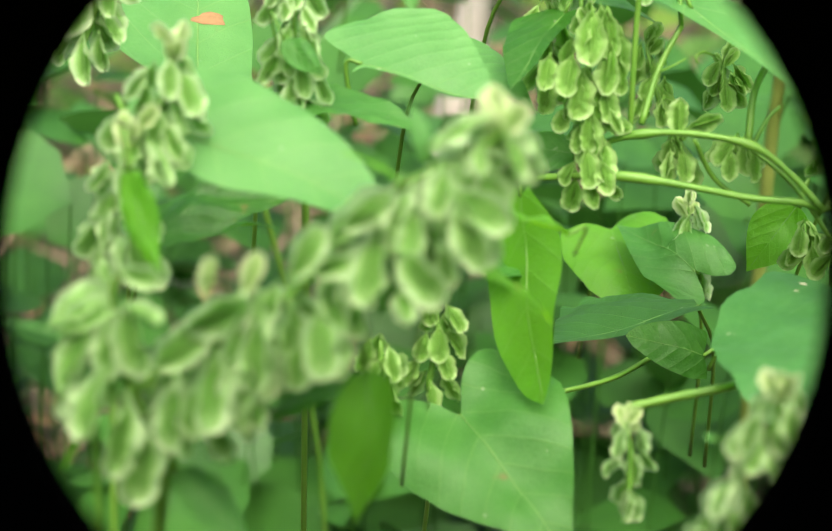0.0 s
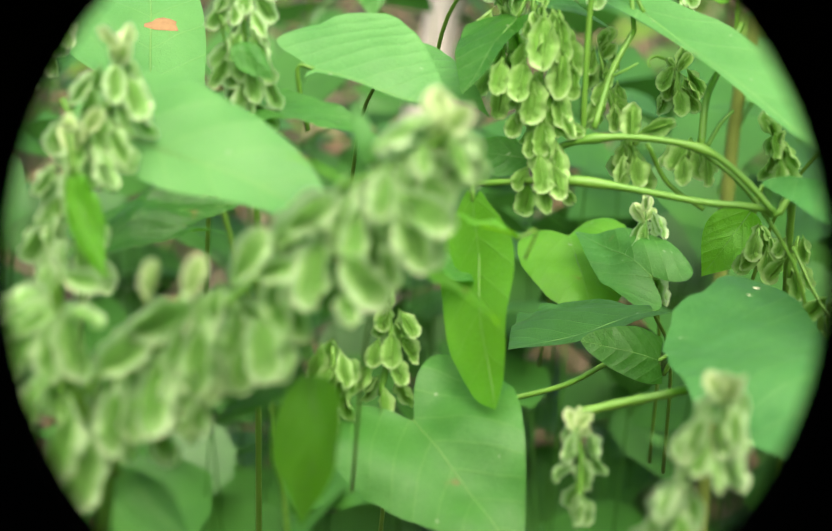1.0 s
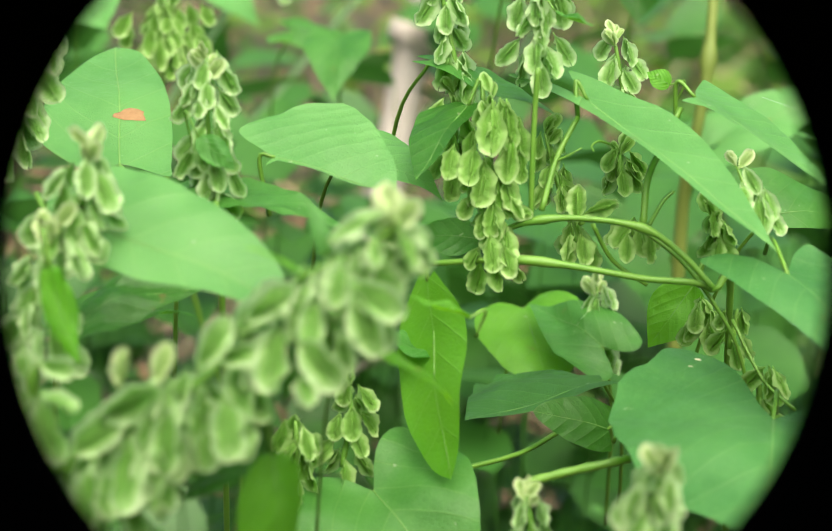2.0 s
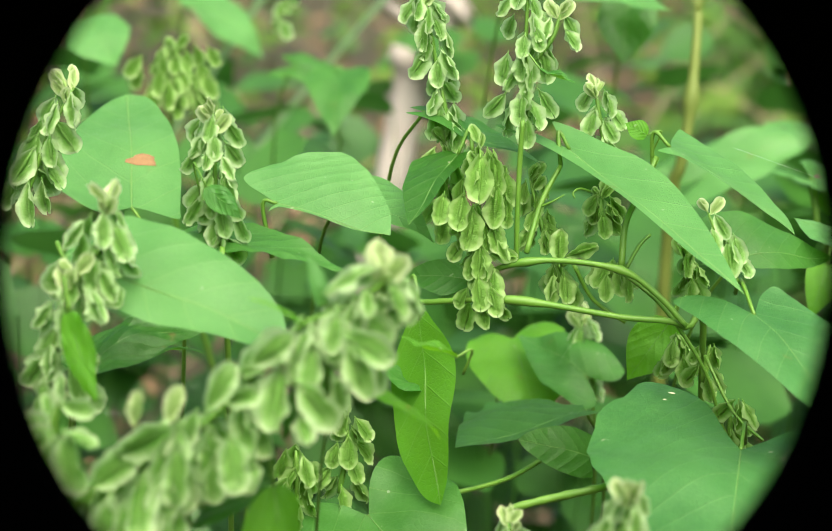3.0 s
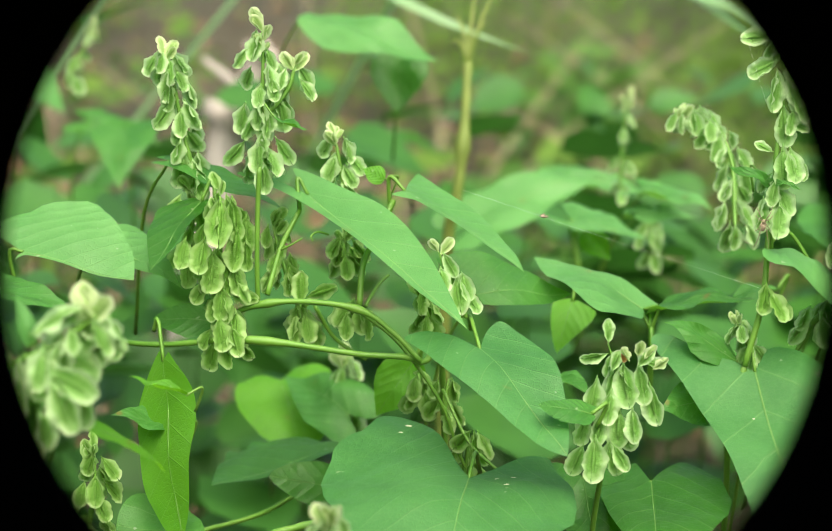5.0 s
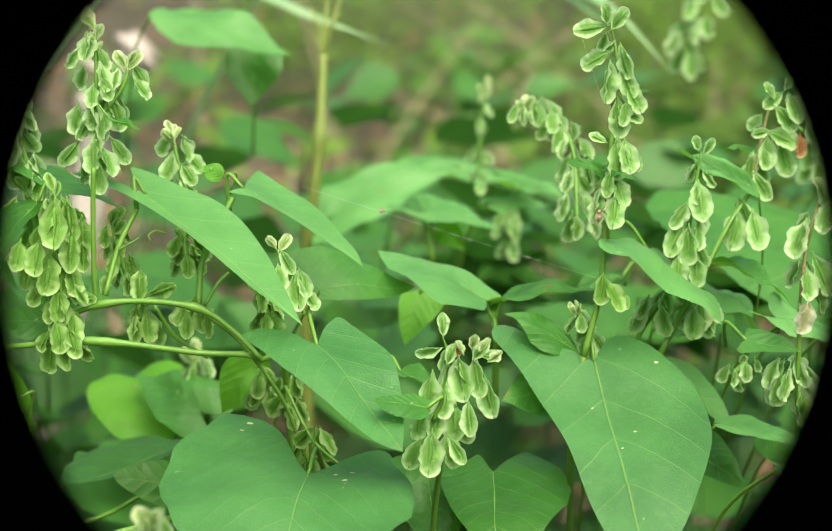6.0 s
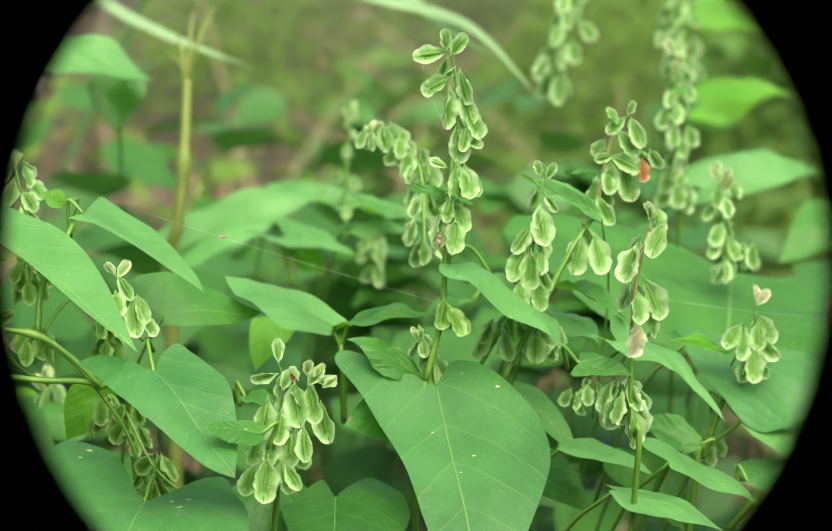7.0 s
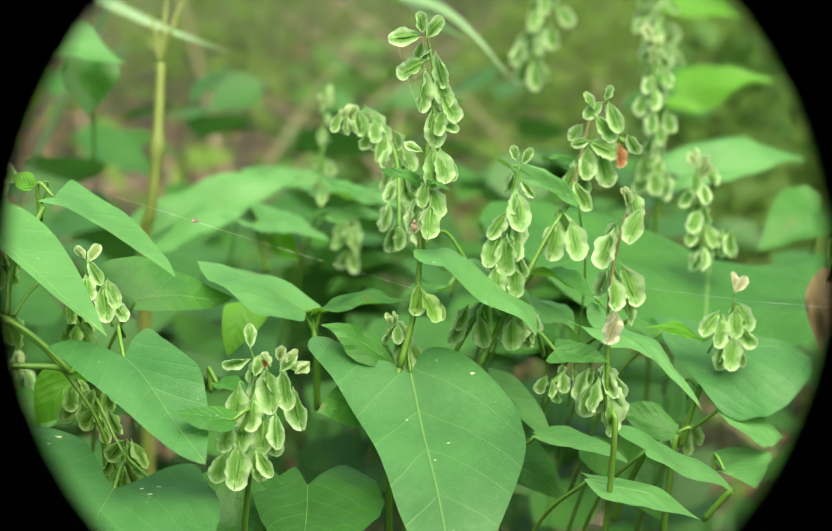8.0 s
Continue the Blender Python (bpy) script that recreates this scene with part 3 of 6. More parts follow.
fruit(spike, (-0.0171, 0.2587, 0.5260), (0.97, 0.00, 0.22), 0.0068, -0.11, pick=2)
fruit(spike, (-0.0140, 0.2628, 0.5251), (0.25, -0.72, -0.72), 0.0103, -0.46, pick=1)
fruit(spike, (-0.0134, 0.2652, 0.5222), (0.53, -0.70, -0.63), 0.0095, -0.30, pick=5)
fruit(spike, (-0.0197, 0.2632, 0.5201), (0.86, -0.27, -0.37), 0.0052, -0.18, pick=3)
fruit(spike, (-0.0150, 0.2581, 0.5212), (0.13, -0.55, -0.85), 0.0102, 0.20, pick=2)
fruit(spike, (-0.0141, 0.2596, 0.5198), (0.30, -0.66, -0.74), 0.0098, -0.15, pick=0)
fruit(spike, (-0.0184, 0.2620, 0.5206), (-0.04, -0.28, -0.95), 0.0095, 0.67, pick=4)
fruit(spike, (-0.0195, 0.2620, 0.5195), (-0.05, -0.12, -1.02), 0.0117, -0.14, pick=1)
fruit(spike, (-0.0182, 0.2588, 0.5155), (0.13, -0.44, -0.89), 0.0069, 0.24, pick=2)
fruit(spike, (-0.0344, 0.2573, 0.5161), (0.84, -0.22, 0.59), 0.0115, -0.44, pick=0)
fruit(spike, (-0.0357, 0.2606, 0.5151), (0.93, 0.09, 0.37), 0.0104, 0.09, pick=3)
fruit(spike, (-0.0228, 0.2580, 0.5233), (-0.30, -0.33, -0.89), 0.0114, 0.30, pick=2)
fruit(spike, (-0.0231, 0.2560, 0.5203), (-0.03, -0.35, -0.91), 0.0105, -0.06, pick=1)
fruit(spike, (-0.0235, 0.2576, 0.5178), (0.12, -0.20, -0.98), 0.0102, 0.41, pick=4)
fruit(spike, (-0.0389, 0.2582, 0.5099), (0.79, -0.14, 0.68), 0.0103, 0.16, pick=0)
fruit(spike, (-0.0374, 0.2603, 0.5113), (0.84, 0.25, 0.47), 0.0087, 0.92, pick=5)
fruit(spike, (-0.0292, 0.2574, 0.5145), (-0.02, -0.75, -0.77), 0.0123, 0.47, pick=1)
fruit(spike, (-0.0307, 0.2573, 0.5105), (-0.10, -0.72, -0.76), 0.0094, 0.13, pick=2)
fruit(spike, (-0.0250, 0.2557, 0.5163), (-0.06, -0.34, -0.93), 0.0107, -0.21, pick=3)
fruit(spike, (-0.0243, 0.2534, 0.5140), (0.19, -0.26, -0.94), 0.0093, -0.62, pick=0)
fruit(spike, (-0.0271, 0.2556, 0.5088), (0.39, -0.79, -0.58), 0.0068, -0.56, pick=4)
fruit(spike, (-0.0341, 0.2532, 0.5121), (-0.08, -0.29, -0.94), 0.0106, -0.38, pick=1)
fruit(spike, (-0.0327, 0.2570, 0.5081), (-0.06, -0.33, -0.93), 0.0095, -0.68, pick=3)
fruit(spike, (-0.0302, 0.2586, 0.5043), (0.39, -0.35, -0.84), 0.0074, -0.05, pick=2)
fruit(spike, (-0.0255, 0.2578, 0.5068), (0.23, -0.44, -0.84), 0.0060, -0.39, pick=5)
fruit(spike, (-0.0039, 0.2587, 0.5239), (0.34, -0.85, -0.54), 0.0059, 0.67, pick=2)
fruit(spike, (-0.0306, 0.2565, 0.5216), (0.14, 0.01, 0.95), 0.0063, 0.48, pick=1, material=BUD)
fruit(spike, (-0.0254, 0.2573, 0.5219), (0.30, 0.19, 0.94), 0.0066, 0.16, pick=3, material=BUD)
raceme(near_vine, [(-0.0080, 0.2693, 0.5298), (-0.0006, 0.2695, 0.5361), (0.0047, 0.2686, 0.5394), (0.0112, 0.2675, 0.5451)], 10, 0.0112, 0.0022, 3, kinds=FINE)
raceme(near_vine, [(-0.0408, 0.2647, 0.5054), (-0.0307, 0.2656, 0.5109), (-0.0185, 0.2668, 0.5201), (-0.0080, 0.2693, 0.5298)], 8, 0.0118, 0.0022, 4, kinds=FINE, young=0)
spike = stem(near_vine, [(-0.0399, 0.2610, 0.5011), (-0.0433, 0.2610, 0.5101), (-0.0447, 0.2620, 0.5187), (-0.0437, 0.2629, 0.5241)], 0.0007, 0.0004, STEM, 'raceme', knots=(0.2, 0.5, 0.8))
fruit(spike, (-0.0541, 0.2609, 0.5148), (0.80, 0.31, 0.53), 0.0095, 0.58, pick=0)
fruit(spike, (-0.0527, 0.2604, 0.5140), (0.85, 0.15, 0.51), 0.0087, 0.45, pick=2)
fruit(spike, (-0.0524, 0.2585, 0.5068), (0.47, 0.22, 0.86), 0.0091, 0.53, pick=1)
fruit(spike, (-0.0519, 0.2569, 0.5061), (0.30, 0.48, 0.84), 0.0086, 0.19, pick=3)
fruit(spike, (-0.0446, 0.2590, 0.5187), (-0.05, -0.21, -0.99), 0.0094, -0.30, pick=4)
fruit(spike, (-0.0428, 0.2591, 0.5205), (0.30, -0.24, -0.93), 0.0107, -0.36, pick=2)
fruit(spike, (-0.0431, 0.2583, 0.5199), (0.95, -0.31, -0.21), 0.0064, 1.08, pick=1)
fruit(spike, (-0.0446, 0.2565, 0.5115), (-0.30, -0.44, -0.85), 0.0107, -0.74, pick=5)
fruit(spike, (-0.0469, 0.2564, 0.5095), (-0.31, -0.10, -0.97), 0.0086, -0.51, pick=0)
fruit(spike, (-0.0435, 0.2604, 0.5117), (-0.14, -0.33, -0.93), 0.0078, -0.47, pick=3)
fruit(spike, (-0.0415, 0.2551, 0.5085), (-0.14, -0.41, -0.91), 0.0120, 0.70, pick=1)
fruit(spike, (-0.0412, 0.2577, 0.5042), (-0.05, -0.18, -1.00), 0.0096, 0.75, pick=4)
fruit(spike, (-0.0380, 0.2552, 0.5027), (-0.22, -0.40, -0.89), 0.0108, 0.29, pick=2)
fruit(spike, (-0.0385, 0.2598, 0.5042), (0.04, -0.14, -1.01), 0.0096, -0.07, pick=3)
fruit(spike, (-0.0438, 0.2609, 0.5239), (0.99, -0.21, -0.07), 0.0062, -0.01, pick=0)
fruit(spike, (-0.0428, 0.2611, 0.5234), (-0.13, 0.24, 0.97), 0.0051, 0.80, pick=1)
fruit(spike, (-0.0453, 0.2617, 0.5210), (-0.21, 0.40, 0.89), 0.0039, -0.01, pick=2)
fruit(spike, (-0.0458, 0.2617, 0.5191), (0.53, -0.19, -0.83), 0.0052, 0.20, pick=3)
fruit(spike, (-0.0516, 0.2617, 0.5074), (-0.05, -0.37, -0.93), 0.0061, 0.27, pick=1)
fruit(spike, (-0.0529, 0.2641, 0.5164), (0.74, 0.23, 0.63), 0.0052, 0.33, pick=4)
leaf(near_vine, (-0.0007, 0.2695, 0.5391), (-0.0033, 0.2716, 0.5479), 0.42, (0.60, -0.71, 0.38), form=OVAL, material=PALE, wave=0.5, thick=0.5, foot=(0.0003, 0.2693, 0.5384))
leaf(near_vine, (-0.0030, 0.2682, 0.5356), (-0.0128, 0.2670, 0.5412), 0.16, (0.39, -0.01, 0.92), form=OVAL, material=FRESH_BACKLIT, wave=0.4, thick=0.4, fold=0.5, foot=(-0.0024, 0.2681, 0.5351))
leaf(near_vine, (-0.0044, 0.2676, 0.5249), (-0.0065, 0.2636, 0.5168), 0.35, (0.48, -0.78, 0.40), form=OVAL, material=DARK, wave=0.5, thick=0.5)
leaf(near_vine, (0.0039, 0.2831, 0.5206), (0.0218, 0.3030, 0.5017), 0.2, (0.34, -0.18, 0.92), form=OVAL, material=FRESH_BACKLIT, wave=0.4, thick=0.6)
leaf(near_vine, (-0.0507, 0.2601, 0.5135), (-0.0595, 0.2589, 0.5163), 0.2, (-0.04, 0.02, 1.00), form=OVAL, material=PALE, wave=0.4, thick=0.5)
leaf(near_vine, (-0.0219, 0.2633, 0.5012), (-0.0073, 0.2648, 0.5084), 0.36, (-0.13, -0.33, 0.94), form=OVAL, material=DARK, wave=0.5, curl=0.2, foot=(-0.0195, 0.2627, 0.5054))
leaf(near_vine, (-0.0081, 0.2648, 0.5084), (-0.0091, 0.2618, 0.4851), 0.56, (0.62, -0.72, 0.30), form=OVAL, material=FRESH_BACKLIT, wave=0.8, arch=0.08, curl=0.4, foot=(-0.0120, 0.2662, 0.5063))
leaf(near_vine, (-0.0347, 0.2568, 0.4952), (-0.0235, 0.2494, 0.4862), 0.5, (0.29, -0.47, 0.84), form=OVAL, material=LEAF, wave=0.6)
leaf(near_vine, (-0.0492, 0.2585, 0.5001), (-0.0516, 0.2564, 0.4942), 0.25, (0.61, -0.56, 0.56), form=OVAL, material=FRESH_BACKLIT, wave=0.5, thick=0.5)
leaf(near_vine, (-0.0515, 0.3175, 0.5313), (-0.0081, 0.3019, 0.5202), 1.0, (0.03, -0.52, 0.85), form=(half(0.04, 0.19, 0.33, 0.15, 0.47), half(0.03, 0.06, 0.15, 0.33, 0.42)), material=PALE, foot=(-0.0503, 0.3305, 0.5231), arch=0.03, fold=0.06, curl=0.10, wave=0.8)
leaf(near_vine, (-0.0494, 0.3398, 0.5026), (-0.0244, 0.3512, 0.5068), 0.5, (-0.03, -0.36, 0.93), material=DARK)
raceme(near_vine, [(-0.0525, 0.3022, 0.5105), (-0.0506, 0.3036, 0.5214), (-0.0472, 0.3039, 0.5325)], 14, 0.01, 0.0055, 5, kinds=FINE)
raceme(near_vine, [(-0.0485, 0.3085, 0.5302), (-0.0450, 0.3095, 0.5337), (-0.0433, 0.3109, 0.5380), (-0.0418, 0.3078, 0.5448)], 12, 0.0105, 0.0042, 15, kinds=FINE)
stem(near_vine, [(-0.0526, 0.3028, 0.5122), (-0.0520, 0.3042, 0.4842), (-0.0500, 0.2700, 0.3000), (-0.0500, 0.2400, -0.0200)], 0.0007, 0.0009)
leaf(near_vine, (-0.0472, 0.2954, 0.5282), (-0.0421, 0.2904, 0.5125), 0.35, (0.39, -0.84, 0.38), form=OVAL, material=FRESH_BACKLIT)

small_vine = thing("bindweed_vine", (0.0500, 0.2500, 0.0000), "short bindweed shoot with a spike of winged fruits", "climbing plant")
raceme(small_vine, [(0.0412, 0.2570, 0.4855), (0.0495, 0.2592, 0.5010), (0.0526, 0.2591, 0.5099)], 17, 0.0098, 0.0028, 7, kinds=FINE)
stem(small_vine, [(0.0412, 0.2570, 0.4855), (0.0417, 0.2538, 0.4643), (0.0500, 0.2500, 0.2500), (0.0500, 0.2500, -0.0200)], 0.0007, 0.0009)
leaf(small_vine, (0.0435, 0.2604, 0.5014), (0.0412, 0.2608, 0.5023), 0.5, (-0.02, -0.79, 0.61), form=OVAL, material=PALE, thick=0.4)
raceme(small_vine, [(0.0362, 0.3029, 0.4700), (0.0365, 0.3052, 0.4770), (0.0355, 0.3073, 0.4831)], 6, 0.008, 0.002, 8)

middle_vine = thing("bindweed_vine", (0.0300, 0.4200, 0.0000), "tangled bindweed vine with heart-shaped leaves and fruit spikes", "climbing plant")
stem(middle_vine, [(0.0069, 0.3836, 0.5030), (0.0183, 0.3786, 0.5040), (0.0382, 0.3713, 0.5075), (0.0626, 0.3701, 0.5045), (0.0776, 0.3700, 0.5024), (0.0850, 0.3860, 0.4850), (0.0900, 0.4100, 0.3000), (0.0300, 0.4200, -0.0200)], 0.00068, 0.0008, knots=(0.3, 0.65))
stem(middle_vine, [(0.0294, 0.3807, 0.5079), (0.0370, 0.3764, 0.5136), (0.0480, 0.3749, 0.5158), (0.0627, 0.3721, 0.5148), (0.0712, 0.3697, 0.5097), (0.0775, 0.3673, 0.5035)], 0.00068, 0.00068, knots=(0.3, 0.6))
stem(middle_vine, [(0.0628, 0.3759, 0.5136), (0.0727, 0.3727, 0.5062), (0.0826, 0.3699, 0.4926), (0.0876, 0.3700, 0.4792), (0.0912, 0.3690, 0.4733)], 0.0005, 0.0004)
stem(middle_vine, [(0.0363, 0.3379, 0.4714), (0.0462, 0.3378, 0.4744), (0.0567, 0.3376, 0.4772), (0.0618, 0.3468, 0.4746)], 0.0006, 0.0006, knots=(0.15, 0.3, 0.45, 0.6, 0.75, 0.9))
stem(middle_vine, [(0.0250, 0.3768, 0.4571), (0.0402, 0.3859, 0.4577), (0.0508, 0.3959, 0.4596)], 0.0006, 0.0006)
stem(middle_vine, [(0.0531, 0.3799, 0.5132), (0.0581, 0.3821, 0.5045), (0.0657, 0.3809, 0.4995)], 0.0005, 0.0005)
stem(middle_vine, [(0.0398, 0.3764, 0.5140), (0.0395, 0.3763, 0.5247), (0.0396, 0.3777, 0.5370), (0.0399, 0.3784, 0.5468)], 0.0006, 0.0006)
stem(middle_vine, [(0.0419, 0.3768, 0.5168), (0.0451, 0.3825, 0.5267), (0.0495, 0.3865, 0.5347)], 0.0007, 0.0006)
stem(middle_vine, [(0.0635, 0.3770, 0.5140), (0.0645, 0.3816, 0.5230), (0.0683, 0.3872, 0.5292), (0.0721, 0.3929, 0.5356)], 0.0008, 0.0007)
stem(middle_vine, [(0.0649, 0.3788, 0.5134), (0.0683, 0.3847, 0.5169), (0.0709, 0.3870, 0.5188)], 0.0005, 0.0004)
stem(middle_vine, [(0.1374, 0.3930, 0.4974), (0.1377, 0.3977, 0.5028), (0.1376, 0.4017, 0.5057)], 0.0007, 0.0007)
heart = leaf(middle_vine, (0.0864, 0.3402, 0.4856), (0.0763, 0.2953, 0.4784), 1.0, (0.02, -0.16, 0.99), form=(half(0.26, 0.34, 0.53, 0.30, 0.82), half(0.55, 0.46, 0.69, 0.06, 0.48)), material=COOL, foot=(0.0914, 0.3608, 0.4787), arch=0.03, fold=0.06, curl=0.10, wave=0.8)
leaf(middle_vine, (0.0515, 0.3883, 0.5381), (0.0847, 0.3467, 0.5148), 1.0, (0.17, -0.37, 0.91), form=(half(0.17, 0.06, 0.22, 0.27, 1.19), half(0.23, 0.20, 0.05, 0.26, 0.83)), material=PALE, foot=(0.0495, 0.3865, 0.5347), arch=0.03, fold=0.06, curl=0.10, wave=0.8)
leaf(middle_vine, (0.0746, 0.3900, 0.5388), (0.1020, 0.3774, 0.5223), 1.0, (0.43, -0.22, 0.88), form=(half(0.07, 0.47, 0.33, 0.31, 0.95), half(0.03, 0.20, 0.07, 0.16, 0.67)), material=PALE, foot=(0.0715, 0.3940, 0.5320), arch=0.03, fold=0.06, curl=0.10, wave=0.8)
leaf(middle_vine, (0.0938, 0.3982, 0.5107), (0.1186, 0.4086, 0.5071), 1.0, (0.33, -0.52, 0.78), form=(half(0.29, 0.41, 0.49, 0.07, 1.01), half(0.03, 0.10, 0.16, 0.29, 0.84)), material=LEAF, arch=0.03, fold=0.06, curl=0.10, wave=0.8)
leaf(middle_vine, (0.1356, 0.3978, 0.5071), (0.1099, 0.4164, 0.5146), 1.0, (0.23, -0.08, 0.97), form=(half(0.08, 0.25, 0.49, 0.23, 0.93), half(0.04, 0.16, 0.22, 0.23, 0.69)), material=PALE, foot=(0.1377, 0.3973, 0.5015), arch=0.03, fold=0.06, curl=0.10, wave=0.8)
leaf(middle_vine, (0.1373, 0.4019, 0.5062), (0.1605, 0.3847, 0.5128), 0.5, (0.03, -0.01, 1.00), form=OVAL, arch=0.05, foot=(0.1377, 0.3973, 0.5015))
leaf(middle_vine, (0.0890, 0.3509, 0.5122), (0.1044, 0.3182, 0.4991), 1.0, (-0.00, -0.37, 0.93), form=(half(0.18, 0.24, 0.33, 0.22, 1.02), half(0.34, 0.31, 0.31, 0.04, 0.75)), material=COOL, foot=(0.0902, 0.3798, 0.5076), arch=0.03, fold=0.06, curl=0.10, wave=0.8)
leaf(middle_vine, (0.0264, 0.3912, 0.5356), (0.0153, 0.3711, 0.5241), 1.0, (-0.37, -0.30, 0.88), form=(half(0.04, 0.09, 0.15, 0.29, 1.24), half(0.07, 0.19, 0.41, 0.15, 1.04)), material=DARK, foot=(0.0296, 0.3910, 0.5362), arch=0.03, fold=0.06, curl=0.10, wave=0.8)
leaf(middle_vine, (0.0290, 0.3827, 0.5085), (0.0149, 0.3872, 0.5075), 1.0, (-0.23, -0.54, 0.81), form=(half(0.10, 0.14, 0.33, 0.33, 0.69), half(0.05, 0.12, 0.35, 0.28, 0.78)), material=LEAF, arch=0.03, fold=0.06, curl=0.10, wave=0.8)
leaf(middle_vine, (0.0185, 0.3991, 0.5435), (0.0449, 0.3917, 0.5325), 1.0, (0.38, -0.03, 0.92), form=(half(0.12, 0.08, 0.38, 0.28, 0.65), half(0.11, 0.10, 0.14, 0.23, 0.63)), material=LEAF, arch=0.03, fold=0.06, curl=0.10, wave=0.8)
leaf(middle_vine, (0.0608, 0.4078, 0.4671), (0.0288, 0.3973, 0.4595), 1.0, (-0.26, 0.10, 0.96), form=(half(0.07, 0.12, 0.18, 0.09, 0.92), half(0.03, 0.18, 1.24, 0.31, 1.10)), material=LEAF, arch=0.03, fold=0.06, curl=0.10, wave=0.8)
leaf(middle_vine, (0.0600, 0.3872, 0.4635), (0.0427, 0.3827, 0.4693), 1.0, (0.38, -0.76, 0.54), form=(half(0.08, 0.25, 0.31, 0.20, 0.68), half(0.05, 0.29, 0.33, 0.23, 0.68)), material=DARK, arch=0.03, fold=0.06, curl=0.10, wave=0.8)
leaf(middle_vine, (0.0795, 0.4027, 0.4927), (0.0695, 0.3995, 0.4785), 0.75, (-0.09, -0.92, 0.37), form=OVAL, material=FRESH_BACKLIT)
leaf(middle_vine, (0.1240, 0.4345, 0.4979), (0.1191, 0.4270, 0.4860), 1.0, (-0.28, -0.75, 0.59), form=(half(0.05, 0.10, 0.49, 0.14, 1.26), half(0.06, 0.07, 0.34, 0.08, 0.89)), material=FRESH_BACKLIT, wave=0.6)
leaf(middle_vine, (0.1109, 0.3290, 0.5046), (0.0986, 0.3265, 0.5072), 1.0, (0.24, -0.31, 0.92), form=(half(0.05, 0.08, 0.39, 0.25, 0.67), half(0.20, 0.29, 0.31, 0.11, 0.82)), arch=0.03, fold=0.06, curl=0.10, wave=0.8)
leaf(middle_vine, (0.1502, 0.3739, 0.4902), (0.1336, 0.3655, 0.4915), 0.75, (-0.07, -0.60, 0.80), form=OVAL)
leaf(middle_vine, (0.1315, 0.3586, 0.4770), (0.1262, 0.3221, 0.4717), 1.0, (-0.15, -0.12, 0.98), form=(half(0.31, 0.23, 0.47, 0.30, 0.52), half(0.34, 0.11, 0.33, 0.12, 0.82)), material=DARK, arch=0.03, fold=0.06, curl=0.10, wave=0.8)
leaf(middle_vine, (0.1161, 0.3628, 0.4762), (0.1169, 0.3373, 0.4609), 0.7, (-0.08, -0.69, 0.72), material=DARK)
leaf(middle_vine, (0.1130, 0.3887, 0.4922), (0.1191, 0.3776, 0.4920), 0.6, (-0.03, -0.13, 0.99), form=OVAL)
leaf(middle_vine, (0.0434, 0.3823, 0.5577), (0.0508, 0.3760, 0.5566), 0.32, (0.07, -0.14, 0.99), form=OVAL, thick=0.5)
leaf(middle_vine, (0.0700, 0.3965, 0.5399), (0.0649, 0.3977, 0.5423), 0.9, (-0.09, -0.82, 0.57), form=OVAL, material=FRESH_BACKLIT, thick=0.5)
leaf(middle_vine, (-0.0140, 0.3777, 0.5267), (0.0113, 0.3728, 0.5210), 1.0, (0.05, -0.64, 0.76), form=(half(0.37, 0.24, 0.73, 0.33, 0.66), half(0.04, 0.11, 0.03, 0.05, 0.86)), material=PALE, foot=(-0.0150, 0.3779, 0.5139), arch=0.03, fold=0.06, curl=0.10, wave=0.8)
leaf(middle_vine, (0.0015, 0.3945, 0.5248), (0.0220, 0.3866, 0.5155), 1.0, (0.29, -0.31, 0.90), form=(half(0.14, 0.15, 0.49, 0.18, 1.37), half(0.04, 0.07, 0.23, 0.27, 1.20)), material=PALE, arch=0.03, fold=0.06, curl=0.10, wave=0.8)
spotted = \
leaf(middle_vine, (-0.0497, 0.4035, 0.5177), (-0.0572, 0.4556, 0.5344), 1.0, (0.17, -0.28, 0.94), form=(half(0.05, 0.15, 0.33, 0.13, 0.71), half(0.07, 0.20, 0.22, 0.30, 0.51)), material=PALE, foot=(-0.0453, 0.4077, 0.5016), arch=0.03, fold=0.06, curl=0.10, wave=0.8)
leaf(middle_vine, (-0.0267, 0.3618, 0.5240), (0.0063, 0.3497, 0.5214), 0.45, (-0.03, -0.02, 1.00), material=LEAF)
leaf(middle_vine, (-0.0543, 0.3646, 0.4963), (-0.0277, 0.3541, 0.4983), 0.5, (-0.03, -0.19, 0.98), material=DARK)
leaf(middle_vine, (0.0182, 0.3660, 0.5041), (0.0235, 0.3406, 0.4711), 1.0, (-0.69, -0.62, 0.37), form=(half(0.03, 0.06, 0.22, 0.30, 0.82), half(0.07, 0.05, 0.26, 0.32, 0.52)), material=FRESH_BACKLIT, foot=(0.0158, 0.3722, 0.5094), arch=0.03, fold=0.06, curl=0.10, wave=0.8)
leaf(middle_vine, (0.0081, 0.3480, 0.4649), (0.0296, 0.3209, 0.4464), 1.0, (-0.03, -0.63, 0.78), material=LEAF)
leaf(middle_vine, (0.0247, 0.3252, 0.5103), (0.0130, 0.3218, 0.5156), 0.25, (-0.03, -0.02, 1.00), form=OVAL, material=FRESH_BACKLIT, thick=0.6)
leaf(middle_vine, (0.0222, 0.3652, 0.4873), (0.0059, 0.3566, 0.4925), 0.6, (-0.03, -0.33, 0.94), form=OVAL, material=LEAF)
raceme(middle_vine, [(-0.0248, 0.3563, 0.5233), (-0.0261, 0.3584, 0.5370), (-0.0265, 0.3606, 0.5512)], 26, 0.0088, 0.0034, 21)
